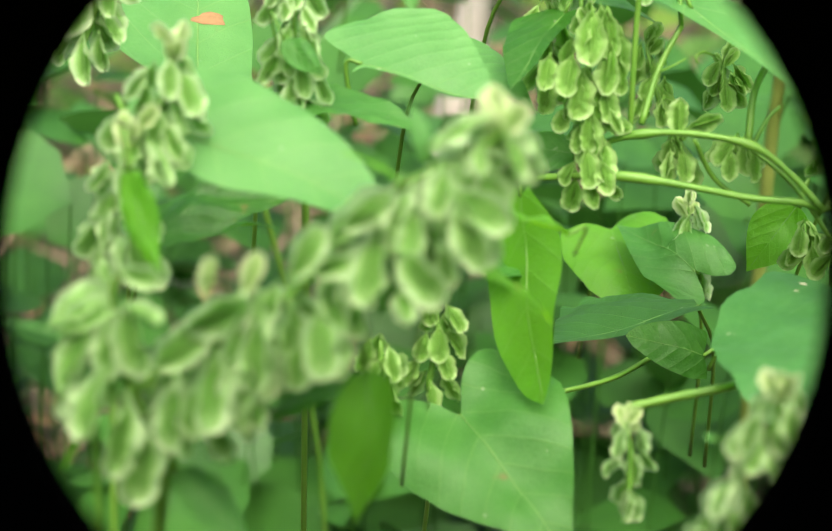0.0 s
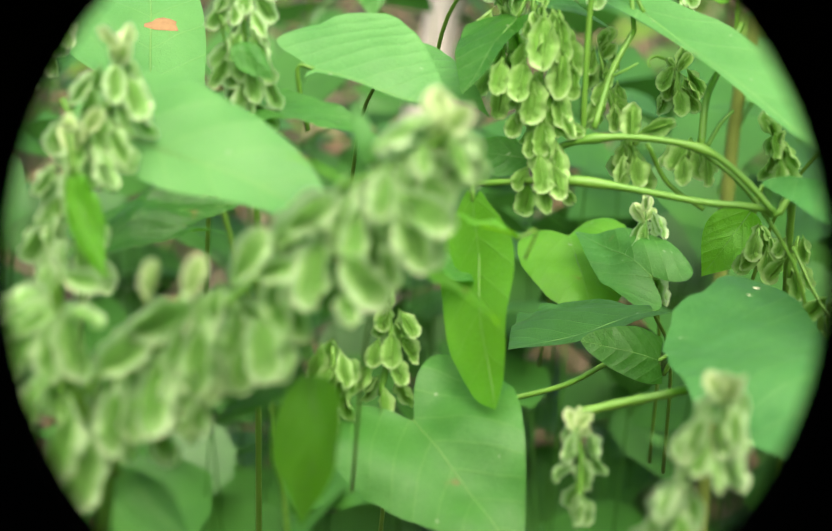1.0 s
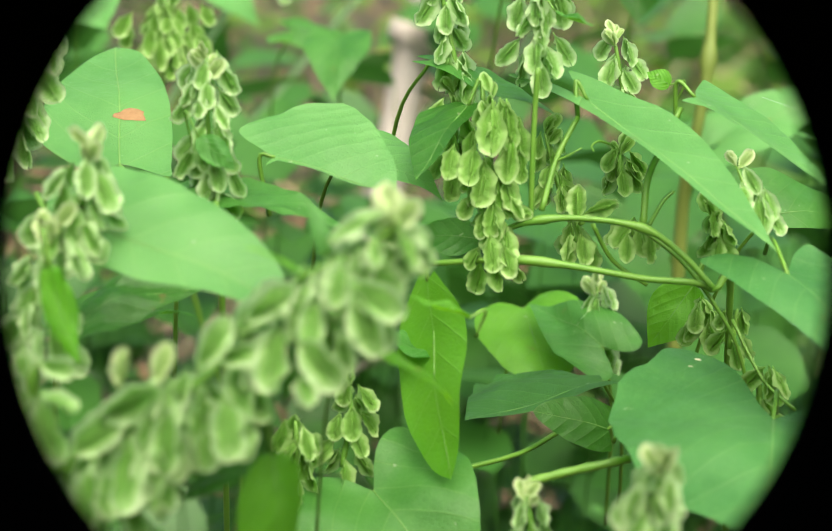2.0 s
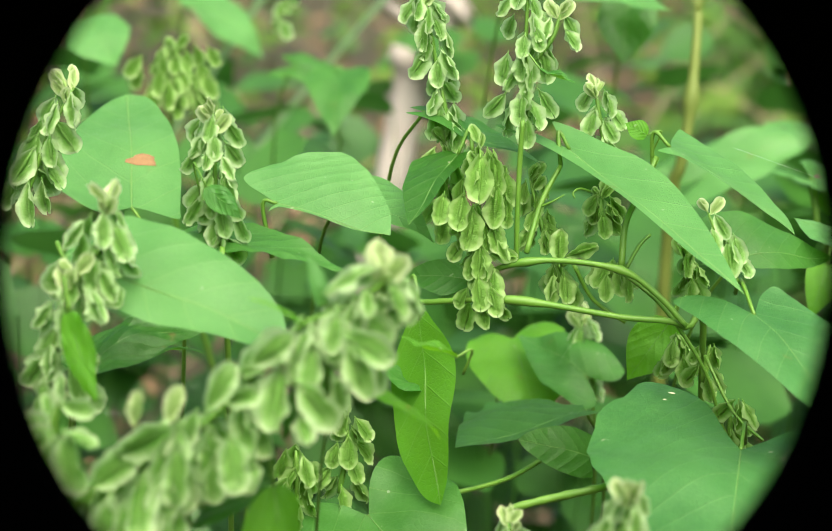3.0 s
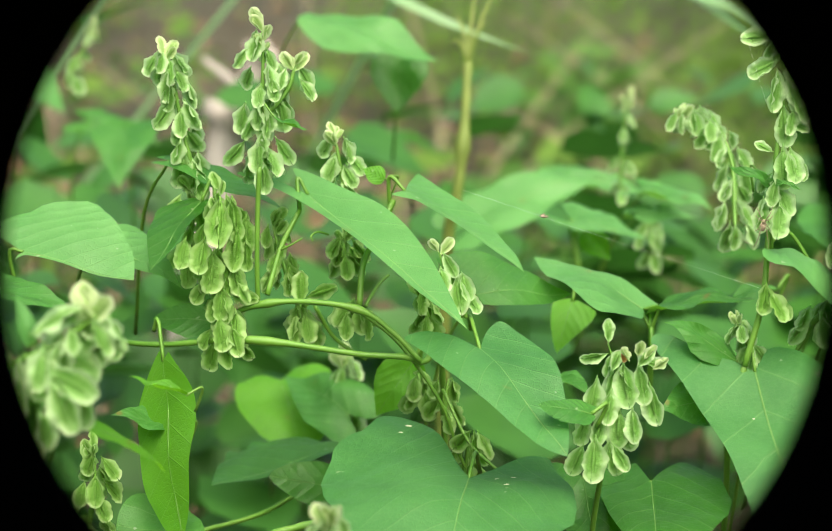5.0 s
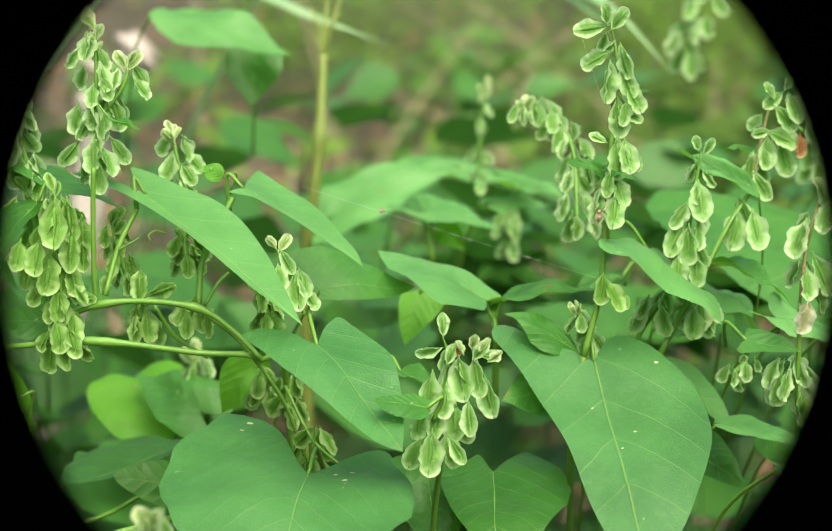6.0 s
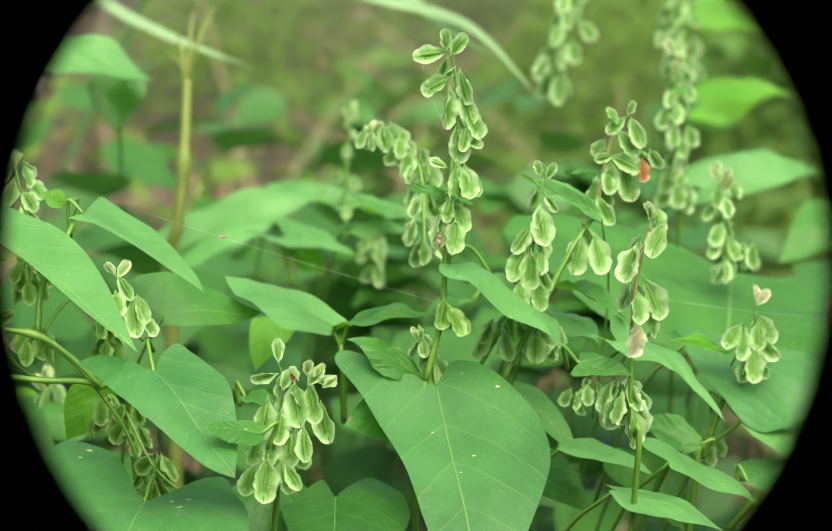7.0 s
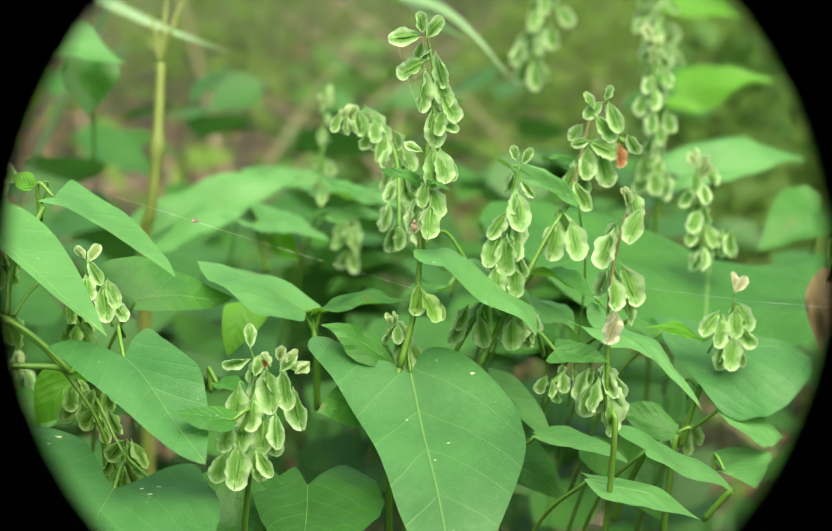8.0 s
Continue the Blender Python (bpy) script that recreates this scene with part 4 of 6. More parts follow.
stem(middle_vine, [(-0.0248, 0.3563, 0.5233), (-0.0232, 0.3550, 0.5018), (-0.0200, 0.4200, 0.3000), (0.0300, 0.4200, -0.0200)], 0.0006, 0.0008)
leaf(middle_vine, (-0.0275, 0.3531, 0.5367), (-0.0201, 0.3501, 0.5310), 0.6, (-0.03, -0.76, 0.65), form=OVAL, thick=0.5)
raceme(middle_vine, [(0.0250, 0.3968, 0.5371), (0.0214, 0.4005, 0.5527), (0.0188, 0.4031, 0.5648), (0.0173, 0.4041, 0.5677)], 20, 0.0092, 0.003, 22)
raceme(middle_vine, [(0.0397, 0.3863, 0.5451), (0.0405, 0.3891, 0.5582), (0.0408, 0.3937, 0.5770)], 20, 0.009, 0.004, 23)
raceme(middle_vine, [(0.0418, 0.3897, 0.5569), (0.0466, 0.3914, 0.5628), (0.0482, 0.3929, 0.5681)], 7, 0.0088, 0.003, 24)
spike = raceme(middle_vine, [(0.0316, 0.3722, 0.5047), (0.0311, 0.3778, 0.5233), (0.0307, 0.3839, 0.5398)], 22, 0.008, 0.0046, 25, material=FRUIT_GREEN)
fruit(spike, (0.0308, 0.3802, 0.5395), (-0.02, -0.60, -0.86), 0.0117, -0.15, pick=5, material=FRUIT_GREEN)
fruit(spike, (0.0336, 0.3787, 0.5401), (0.11, -0.27, -0.95), 0.0098, -0.06, pick=1, material=FRUIT_GREEN)
fruit(spike, (0.0368, 0.3810, 0.5352), (0.02, -0.20, -0.98), 0.0087, 0.07, pick=0, material=FRUIT_GREEN)
fruit(spike, (0.0274, 0.3765, 0.5310), (-0.15, -0.51, -0.87), 0.0086, -0.18, pick=6, material=FRUIT_GREEN)
fruit(spike, (0.0348, 0.3768, 0.5332), (-0.07, -0.40, -0.92), 0.0098, -0.45, pick=4, material=FRUIT_GREEN)
fruit(spike, (0.0295, 0.3765, 0.5281), (-0.07, -0.39, -0.92), 0.0099, 0.21, pick=2, material=FRUIT_GREEN)
fruit(spike, (0.0323, 0.3765, 0.5262), (0.11, -0.27, -0.95), 0.0086, 0.51, pick=5, material=FRUIT_GREEN)
fruit(spike, (0.0370, 0.3795, 0.5298), (0.02, -0.46, -0.90), 0.0074, -0.34, pick=6, material=FRUIT_GREEN)
fruit(spike, (0.0277, 0.3772, 0.5252), (-0.06, -0.24, -0.96), 0.0074, 0.25, pick=1, material=FRUIT_GREEN)
fruit(spike, (0.0315, 0.3740, 0.5203), (-0.06, -0.34, -0.93), 0.0080, 0.32, pick=6, material=FRUIT_GREEN)
fruit(spike, (0.0339, 0.3763, 0.5249), (0.19, -0.38, -0.90), 0.0074, 0.31, pick=0, material=FRUIT_GREEN)
fruit(spike, (0.0333, 0.3754, 0.5171), (0.98, -0.06, -0.13), 0.0062, -0.15, pick=7, material=FRUIT_GREEN)
fruit(spike, (0.0345, 0.3738, 0.5145), (-0.02, -0.62, -0.85), 0.0086, 0.53, pick=5, material=FRUIT_GREEN)
fruit(spike, (0.0308, 0.3709, 0.5137), (0.11, -0.36, -0.92), 0.0080, 0.35, pick=0, material=FRUIT_GREEN)
fruit(spike, (0.0231, 0.3776, 0.5305), (-0.15, -0.55, -0.86), 0.0074, 0.08, pick=2, material=FRUIT_GREEN)
fruit(spike, (0.0300, 0.3750, 0.5175), (-0.15, -0.39, -0.91), 0.0062, -0.40, pick=1, material=FRUIT_GREEN)
raceme(middle_vine, [(0.0242, 0.3923, 0.5188), (0.0240, 0.3952, 0.5284), (0.0237, 0.3977, 0.5368)], 10, 0.0085, 0.003, 26, material=FRUIT_GREEN)
raceme(middle_vine, [(0.0473, 0.3890, 0.5165), (0.0453, 0.3908, 0.5224), (0.0432, 0.3930, 0.5295)], 10, 0.0085, 0.003, 27, material=FRUIT_GREEN)
raceme(middle_vine, [(0.0610, 0.3997, 0.5360), (0.0596, 0.4015, 0.5420), (0.0583, 0.4036, 0.5487)], 8, 0.0088, 0.003, 28)
raceme(middle_vine, [(0.0607, 0.3994, 0.5177), (0.0606, 0.4012, 0.5238)], 6, 0.0088, 0.002, 29, material=FRUIT_GREEN)
spike = raceme(middle_vine, [(0.0871, 0.3626, 0.5157), (0.0846, 0.3685, 0.5212), (0.0815, 0.3738, 0.5280)], 0, 0.009, 0.0024, 30, young=2)
fruit(spike, (0.0818, 0.3682, 0.5297), (0.46, -0.53, -0.75), 0.0063, -0.32, pick=4)
fruit(spike, (0.0812, 0.3661, 0.5269), (0.14, -0.58, -0.85), 0.0060, 0.41, pick=2)
fruit(spike, (0.0848, 0.3663, 0.5248), (0.11, -0.50, -0.88), 0.0087, -0.10, pick=5)
fruit(spike, (0.0860, 0.3664, 0.5257), (0.27, -0.51, -0.84), 0.0068, 0.23, pick=3)
fruit(spike, (0.0870, 0.3656, 0.5210), (0.52, -0.47, -0.73), 0.0056, 0.41, pick=0)
fruit(spike, (0.0844, 0.3674, 0.5256), (-0.08, -0.35, -0.92), 0.0058, -0.17, pick=4)
raceme(middle_vine, [(0.0798, 0.3757, 0.5099), (0.0777, 0.3778, 0.5169)], 6, 0.0085, 0.002, 31, material=FRUIT_GREEN)
raceme(middle_vine, [(0.0505, 0.3841, 0.5077), (0.0492, 0.3854, 0.5118)], 5, 0.0088, 0.003, 32, material=FRUIT_GREEN, young=0)
raceme(middle_vine, [(0.0629, 0.3843, 0.5092), (0.0622, 0.3852, 0.5122)], 5, 0.0088, 0.003, 33, material=FRUIT_GREEN, young=0)
spike = raceme(middle_vine, [(0.0514, 0.3823, 0.5122), (0.0501, 0.3829, 0.5139)], 0, 0.0085, 0.001, 34, young=0)
fruit(spike, (0.0498, 0.3797, 0.5127), (0.00, 0.33, 0.94), 0.0081, 0.72, pick=7, material=FRUIT_GREEN)
fruit(spike, (0.0508, 0.3803, 0.5150), (0.93, -0.13, 0.39), 0.0075, -0.42, pick=7, material=FRUIT_GREEN)
fruit(spike, (0.0654, 0.3818, 0.5126), (0.05, -0.40, -0.92), 0.0076, -0.96, pick=7, material=FRUIT_GREEN)
fruit(spike, (0.0607, 0.3807, 0.5115), (-0.02, -0.35, -0.93), 0.0063, 0.16, pick=7, material=FRUIT_GREEN)
fruit(spike, (0.0488, 0.3827, 0.5103), (-0.08, -0.53, -0.87), 0.0069, 0.99, pick=5, material=FRUIT_GREEN)
fruit(spike, (0.0507, 0.3827, 0.5113), (0.19, -0.25, -0.94), 0.0076, 0.50, pick=6, material=FRUIT_GREEN)
raceme(middle_vine, [(0.0654, 0.4539, 0.4559), (0.0645, 0.4564, 0.4643), (0.0642, 0.4594, 0.4741)], 14, 0.0095, 0.003, 35)
raceme(middle_vine, [(0.0794, 0.3896, 0.4865), (0.0792, 0.3914, 0.4926)], 6, 0.0085, 0.0025, 36, material=FRUIT_GREEN, young=0)
raceme(middle_vine, [(0.0908, 0.3674, 0.4834), (0.0902, 0.3680, 0.4851)], 2, 0.0092, 0.001, 37, material=FRUIT_GREEN, young=0)
raceme(middle_vine, [(0.0013, 0.3544, 0.4672), (0.0029, 0.3572, 0.4764), (0.0026, 0.3596, 0.4843)], 10, 0.0092, 0.0035, 38, material=FRUIT_GREEN)
raceme(middle_vine, [(-0.0072, 0.3450, 0.4699), (-0.0080, 0.3481, 0.4799)], 8, 0.0092, 0.003, 39, material=FRUIT_GREEN, young=0)
raceme(middle_vine, [(-0.0680, 0.3695, 0.5296), (-0.0637, 0.3732, 0.5417), (-0.0583, 0.3764, 0.5521)], 14, 0.0105, 0.003, 40)
spike = raceme(middle_vine, [(0.1180, 0.3351, 0.4945), (0.1183, 0.3364, 0.5028), (0.1176, 0.3378, 0.5109), (0.1155, 0.3389, 0.5174)], 5, 0.008, 0.0024, 41, young=0)
fruit(spike, (0.1155, 0.3375, 0.5175), (-0.03, 0.24, 0.96), 0.0052, -0.11, pick=4)
fruit(spike, (0.1157, 0.3384, 0.5151), (-0.98, -0.01, -0.19), 0.0059, 0.41, pick=1)
fruit(spike, (0.1190, 0.3387, 0.5134), (0.08, -0.57, -0.86), 0.0100, -0.49, pick=0)
fruit(spike, (0.1183, 0.3392, 0.5128), (-0.23, -0.27, -0.93), 0.0088, 0.14, pick=3)
fruit(spike, (0.1223, 0.3380, 0.5133), (0.12, -0.51, -0.87), 0.0090, -0.34, pick=1)
fruit(spike, (0.1245, 0.3359, 0.5095), (0.18, -0.35, -0.92), 0.0090, -0.55, pick=5)
fruit(spike, (0.1131, 0.3363, 0.5108), (-0.18, -0.19, -0.96), 0.0092, 0.42, pick=4)
fruit(spike, (0.1160, 0.3348, 0.5087), (-0.12, -0.37, -0.92), 0.0078, 0.44, pick=4)
fruit(spike, (0.1181, 0.3343, 0.5043), (-0.05, -0.25, -0.96), 0.0085, -0.46, pick=0)
fruit(spike, (0.1204, 0.3328, 0.5050), (0.02, -0.61, -0.85), 0.0078, -0.57, pick=4)
fruit(spike, (0.1228, 0.3379, 0.5134), (0.97, -0.14, -0.11), 0.0052, 0.47, pick=5)
fruit(spike, (0.1113, 0.3351, 0.5023), (-0.33, -0.30, -0.89), 0.0066, 0.16, pick=2)
fruit(spike, (0.1103, 0.3327, 0.4966), (-0.39, -0.22, -0.89), 0.0071, -0.27, pick=0)
fruit(spike, (0.1127, 0.3325, 0.4986), (-0.13, -0.48, -0.89), 0.0099, 0.15, pick=6)
fruit(spike, (0.1157, 0.3335, 0.4975), (0.23, -0.40, -0.89), 0.0078, 0.21, pick=2)
fruit(spike, (0.1164, 0.3317, 0.4967), (0.44, -0.61, -0.72), 0.0064, -0.20, pick=3)
fruit(spike, (0.1143, 0.3355, 0.5025), (-0.20, -0.54, -0.86), 0.0071, -0.06, pick=3)
fruit(spike, (0.1215, 0.3353, 0.5129), (0.61, -0.04, 0.79), 0.0052, 0.44, pick=4)
fruit(spike, (0.1161, 0.3358, 0.5117), (0.34, 0.21, 0.90), 0.0047, 0.22, pick=4)
fruit(spike, (0.1178, 0.3340, 0.5172), (0.2, -0.2, -0.9), 0.0024, 0.3, FRUIT_DRY)
fruit(spike, (0.1211, 0.3335, 0.5160), (0.10, -0.3, 0.8), 0.0040, 0.2, pick=0, material=BUD)
fruit(spike, (0.1227, 0.3335, 0.5154), (0.50, -0.3, 0.8), 0.0040, 1.0, pick=1, material=BUD)
fruit(spike, (0.1195, 0.3335, 0.5148), (-0.50, -0.3, 0.8), 0.0040, -1.0, pick=2, material=BUD)
fruit(spike, (0.1246, 0.3335, 0.5131), (0.80, -0.3, 0.8), 0.0040, 1.6, pick=3, material=BUD)
stem(middle_vine, [(0.1150, 0.3351, 0.4886), (0.1152, 0.3418, 0.4757), (0.1100, 0.4000, 0.3000), (0.0300, 0.4200, -0.0200)], 0.0006, 0.0008)
blotch(spotted, 0.0168, -0.0025, 0.0036, RUST, "withered orange-brown spot")
specks(heart, ((0.0921, 0.3375, 0.4850), (0.0960, 0.3382, 0.4851), (0.0748, 0.3637, 0.4897), (0.0726, 0.3595, 0.4890), (0.0936, 0.3323, 0.4842)), 0.0006, PALE_SPOT, "small bleached spot")

right_vine = thing("bindweed_vine", (0.2000, 0.4200, 0.0000), "bindweed vine with upright fruit spikes and smooth green leaves", "climbing plant")
stem(right_vine, [(0.1539, 0.3672, 0.5024), (0.1577, 0.3697, 0.5176), (0.1589, 0.3735, 0.5321), (0.1599, 0.3766, 0.5442)], 0.0008, 0.0006)
stem(right_vine, [(0.1539, 0.3672, 0.5024), (0.1513, 0.3711, 0.4840), (0.1540, 0.3749, 0.4617), (0.1700, 0.4200, 0.2500), (0.2000, 0.4200, -0.0200)], 0.0007, 0.0009)
stem(right_vine, [(0.1746, 0.3760, 0.4989), (0.1842, 0.3808, 0.5150), (0.1934, 0.3862, 0.5295), (0.2000, 0.3920, 0.5360)], 0.0008, 0.0006)
stem(right_vine, [(0.1746, 0.3760, 0.4989), (0.1722, 0.3768, 0.4811), (0.1900, 0.4300, 0.3000), (0.2000, 0.4200, -0.0200)], 0.0007, 0.0009)
stem(right_vine, [(0.1699, 0.3825, 0.4999), (0.1778, 0.3845, 0.5127), (0.1817, 0.3852, 0.5178)], 0.0006, 0.0006)
stem(right_vine, [(0.1904, 0.3232, 0.5286), (0.1908, 0.3222, 0.5150), (0.1912, 0.3214, 0.5038), (0.1925, 0.3210, 0.4841), (0.2000, 0.3800, 0.2500), (0.2000, 0.4200, -0.0200)], 0.00048, 0.0008)
stem(right_vine, [(0.2333, 0.3792, 0.4937), (0.2294, 0.3804, 0.4764), (0.2267, 0.3810, 0.4575), (0.2350, 0.4200, 0.2500), (0.2000, 0.4200, -0.0200)], 0.0007, 0.0009)
stem(right_vine, [(0.2055, 0.3374, 0.4910), (0.2024, 0.3395, 0.4812), (0.2007, 0.3425, 0.4721)], 0.0008, 0.0008)
stem(right_vine, [(0.2332, 0.3528, 0.4745), (0.2278, 0.3565, 0.4650)], 0.0008, 0.0008)
broad = leaf(right_vine, (0.1564, 0.3665, 0.5013), (0.1566, 0.3027, 0.4694), 1.0, (-0.04, -0.76, 0.65), form=LOPSIDED, material=COOL, arch=0.03, fold=0.06, curl=0.06, wave=0.6, foot=(0.1553, 0.3711, 0.5020))
leaf(right_vine, (0.1535, 0.3734, 0.5017), (0.1360, 0.3742, 0.5114), 0.55, (-0.03, -0.56, 0.83), form=OVAL, material=LEAF, curl=0.4)
leaf(right_vine, (0.1730, 0.3849, 0.5231), (0.1845, 0.3575, 0.5130), 1.0, (0.55, -0.08, 0.83), form=(half(0.16, 0.26, 0.41, 0.19, 1.04), half(0.08, 0.16, 0.76, 0.23, 1.27)), material=PALE, foot=(0.1614, 0.3815, 0.5286), arch=0.03, fold=0.06, curl=0.10, wave=0.8)
leaf(right_vine, (0.1599, 0.3766, 0.5442), (0.1476, 0.3739, 0.5487), 0.3, (-0.04, -0.55, 0.83), form=OVAL, thick=0.6)
leaf(right_vine, (0.1581, 0.3772, 0.5451), (0.1647, 0.3695, 0.5446), 0.25, (-0.02, -0.55, 0.83), form=OVAL, thick=0.6)
leaf(right_vine, (0.2014, 0.3896, 0.5359), (0.1788, 0.3888, 0.5479), 0.25, (0.27, -0.55, 0.80), form=OVAL, material=PALE, thick=0.6)
leaf(right_vine, (0.2028, 0.3993, 0.5451), (0.1930, 0.3963, 0.5464), 0.2, (-0.08, -0.28, 0.96), form=OVAL, thick=0.5)
leaf(right_vine, (0.1639, 0.3811, 0.5630), (0.1698, 0.3771, 0.5641), 0.25, (-0.08, -0.28, 0.96), form=OVAL, thick=0.5)
leaf(right_vine, (0.1943, 0.4030, 0.5145), (0.2031, 0.3688, 0.5116), 0.25, (0.33, -0.02, 0.94), form=OVAL)
leaf(right_vine, (0.1920, 0.4126, 0.5096), (0.2017, 0.3772, 0.5028), 0.35, (0.34, -0.31, 0.89), form=OVAL, material=PALE)
leaf(right_vine, (0.2031, 0.3683, 0.5097), (0.2215, 0.3457, 0.4977), 0.38, (0.34, -0.24, 0.91), form=HEART, material=PALE)
leaf(right_vine, (0.2341, 0.3816, 0.5027), (0.2179, 0.3806, 0.5072), 0.25, (-0.04, -0.45, 0.88), form=OVAL, material=FRESH_BACKLIT, thick=0.6)
leaf(right_vine, (0.2247, 0.4140, 0.4991), (0.2393, 0.3887, 0.4938), 0.5, (0.20, -0.45, 0.87), form=OVAL)
leaf(right_vine, (0.2031, 0.3294, 0.4944), (0.2276, 0.3361, 0.4803), 1.0, (0.52, -0.11, 0.85), form=(half(0.21, 0.30, 0.33, 0.30, 0.53), half(0.07, 0.15, 0.15, 0.22, 0.94)), material=PALE, arch=0.03, fold=0.06, curl=0.10, wave=0.8)
leaf(right_vine, (0.1891, 0.3244, 0.4901), (0.2127, 0.3173, 0.4829), 1.0, (0.26, -0.11, 0.96), form=(half(0.08, 0.11, 0.29, 0.22, 0.61), half(0.05, 0.08, 0.34, 0.32, 0.91)), material=PALE, arch=0.03, fold=0.06, curl=0.10, wave=0.8)
leaf(right_vine, (0.2329, 0.3585, 0.4770), (0.2361, 0.3450, 0.4776), 1.0, (-0.41, -0.06, 0.91), form=(half(0.89, 0.28, 0.78, 0.31, 1.09), half(0.55, 0.16, 0.09, 0.09, 0.86)), material=PALE, arch=0.03, fold=0.06, curl=0.10, wave=0.8)
leaf(right_vine, (0.2343, 0.3691, 0.4889), (0.2532, 0.3713, 0.4792), 1.0, (0.47, -0.18, 0.87), form=(half(0.13, 0.12, 0.22, 0.25, 0.96), half(0.06, 0.08, 0.69, 0.27, 1.39)), material=PALE, arch=0.03, fold=0.06, curl=0.10, wave=0.8)
leaf(right_vine, (0.2264, 0.3921, 0.5020), (0.2665, 0.3900, 0.4951), 1.0, (0.14, -0.39, 0.91), form=(half(0.05, 0.14, 0.12, 0.16, 0.64), half(0.02, 0.06, 0.73, 0.34, 0.65)), material=COOL, arch=0.03, fold=0.06, curl=0.10, wave=0.8)
leaf(right_vine, (0.1876, 0.3655, 0.4849), (0.2081, 0.3563, 0.4802), 1.0, (0.18, -0.09, 0.98), form=(half(0.06, 0.08, 0.33, 0.25, 1.08), half(0.05, 0.08, 0.22, 0.23, 0.65)), material=PALE, arch=0.03, fold=0.06, curl=0.10, wave=0.8)
leaf(right_vine, (0.1807, 0.3892, 0.4927), (0.1934, 0.3733, 0.4814), 1.0, (0.27, -0.41, 0.87), form=(half(0.06, 0.07, 0.24, 0.31, 0.95), half(0.10, 0.10, 0.21, 0.29, 0.44)), material=PALE, arch=0.03, fold=0.06, curl=0.10, wave=0.8)
leaf(right_vine, (0.2234, 0.3677, 0.4835), (0.2075, 0.3725, 0.4898), 0.6, (-0.12, -0.48, 0.87), form=OVAL)
leaf(right_vine, (0.1804, 0.3278, 0.5190), (0.1905, 0.3207, 0.5184), 1.0, (-0.22, -0.38, 0.90), form=(half(0.08, 0.29, 0.33, 0.21, 1.00), half(0.06, 0.27, 0.31, 0.05, 1.09)), foot=(0.1892, 0.3693, 0.5037), arch=0.03, fold=0.06, curl=0.10, wave=0.8)
leaf(right_vine, (0.2352, 0.3878, 0.4878), (0.2411, 0.3776, 0.4933), 0.4, (-0.07, -0.21, 0.98), form=OVAL, material=FRESH_BACKLIT, thick=0.6)
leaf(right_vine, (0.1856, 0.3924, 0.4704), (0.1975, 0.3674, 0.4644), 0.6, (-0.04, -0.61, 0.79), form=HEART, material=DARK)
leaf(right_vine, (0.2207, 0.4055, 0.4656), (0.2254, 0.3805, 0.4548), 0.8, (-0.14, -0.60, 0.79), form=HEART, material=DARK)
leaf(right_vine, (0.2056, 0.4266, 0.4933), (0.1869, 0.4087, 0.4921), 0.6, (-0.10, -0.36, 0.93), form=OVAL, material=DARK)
leaf(right_vine, (0.1769, 0.4247, 0.5049), (0.1613, 0.4167, 0.5033), 0.5, (-0.05, -0.10, 0.99), form=OVAL, material=LEAF)
spike = raceme(right_vine, [(0.1597, 0.3726, 0.5297), (0.1606, 0.3781, 0.5502), (0.1624, 0.3828, 0.5683), (0.1609, 0.3861, 0.5791)], 5, 0.0075, 0.0022, 51, young=0)
fruit(spike, (0.1596, 0.3836, 0.5784), (-0.14, -0.10, 1.05), 0.0053, 0.13, pick=6)
fruit(spike, (0.1601, 0.3825, 0.5775), (0.56, -0.19, 0.85), 0.0063, 0.30, pick=6)
fruit(spike, (0.1601, 0.3838, 0.5786), (-0.99, 0.02, -0.15), 0.0079, -0.22, pick=7)
fruit(spike, (0.1622, 0.3808, 0.5751), (0.24, -0.29, -0.92), 0.0082, -0.85, pick=7)
fruit(spike, (0.1613, 0.3840, 0.5728), (-0.84, 0.08, -0.53), 0.0077, -0.36, pick=6)
fruit(spike, (0.1599, 0.3802, 0.5712), (-0.09, -0.20, -0.97), 0.0096, 0.67, pick=1)
fruit(spike, (0.1627, 0.3816, 0.5696), (0.33, -0.42, -0.85), 0.0079, -0.15, pick=4)
fruit(spike, (0.1636, 0.3800, 0.5657), (0.46, -0.36, -0.80), 0.0076, 0.15, pick=2)
fruit(spike, (0.1646, 0.3805, 0.5632), (0.70, -0.43, -0.56), 0.0054, 0.26, pick=3)
fruit(spike, (0.1622, 0.3808, 0.5623), (0.05, -0.30, -0.95), 0.0092, 0.00, pick=4)
fruit(spike, (0.1632, 0.3789, 0.5586), (0.89, -0.30, -0.29), 0.0048, 0.44, pick=4)
fruit(spike, (0.1639, 0.3778, 0.5625), (-0.20, -0.30, -0.93), 0.0063, 0.54, pick=4)
fruit(spike, (0.1614, 0.3762, 0.5541), (0.02, -0.25, -0.96), 0.0099, 0.35, pick=4)
fruit(spike, (0.1633, 0.3769, 0.5533), (0.11, -0.51, -0.88), 0.0084, 0.11, pick=0)
fruit(spike, (0.1664, 0.3751, 0.5503), (-0.05, -0.43, -0.90), 0.0046, -0.43, pick=4)
fruit(spike, (0.1595, 0.3767, 0.5520), (-0.91, 0.09, 0.41), 0.0046, -0.32, pick=4)
fruit(spike, (0.1578, 0.3762, 0.5414), (-0.20, -0.50, -0.88), 0.0084, 0.63, pick=5)
fruit(spike, (0.1611, 0.3730, 0.5409), (-0.16, -0.53, -0.88), 0.0084, 0.07, pick=2)
fruit(spike, (0.1610, 0.3761, 0.5443), (0.27, -0.57, -0.82), 0.0077, 0.33, pick=6)
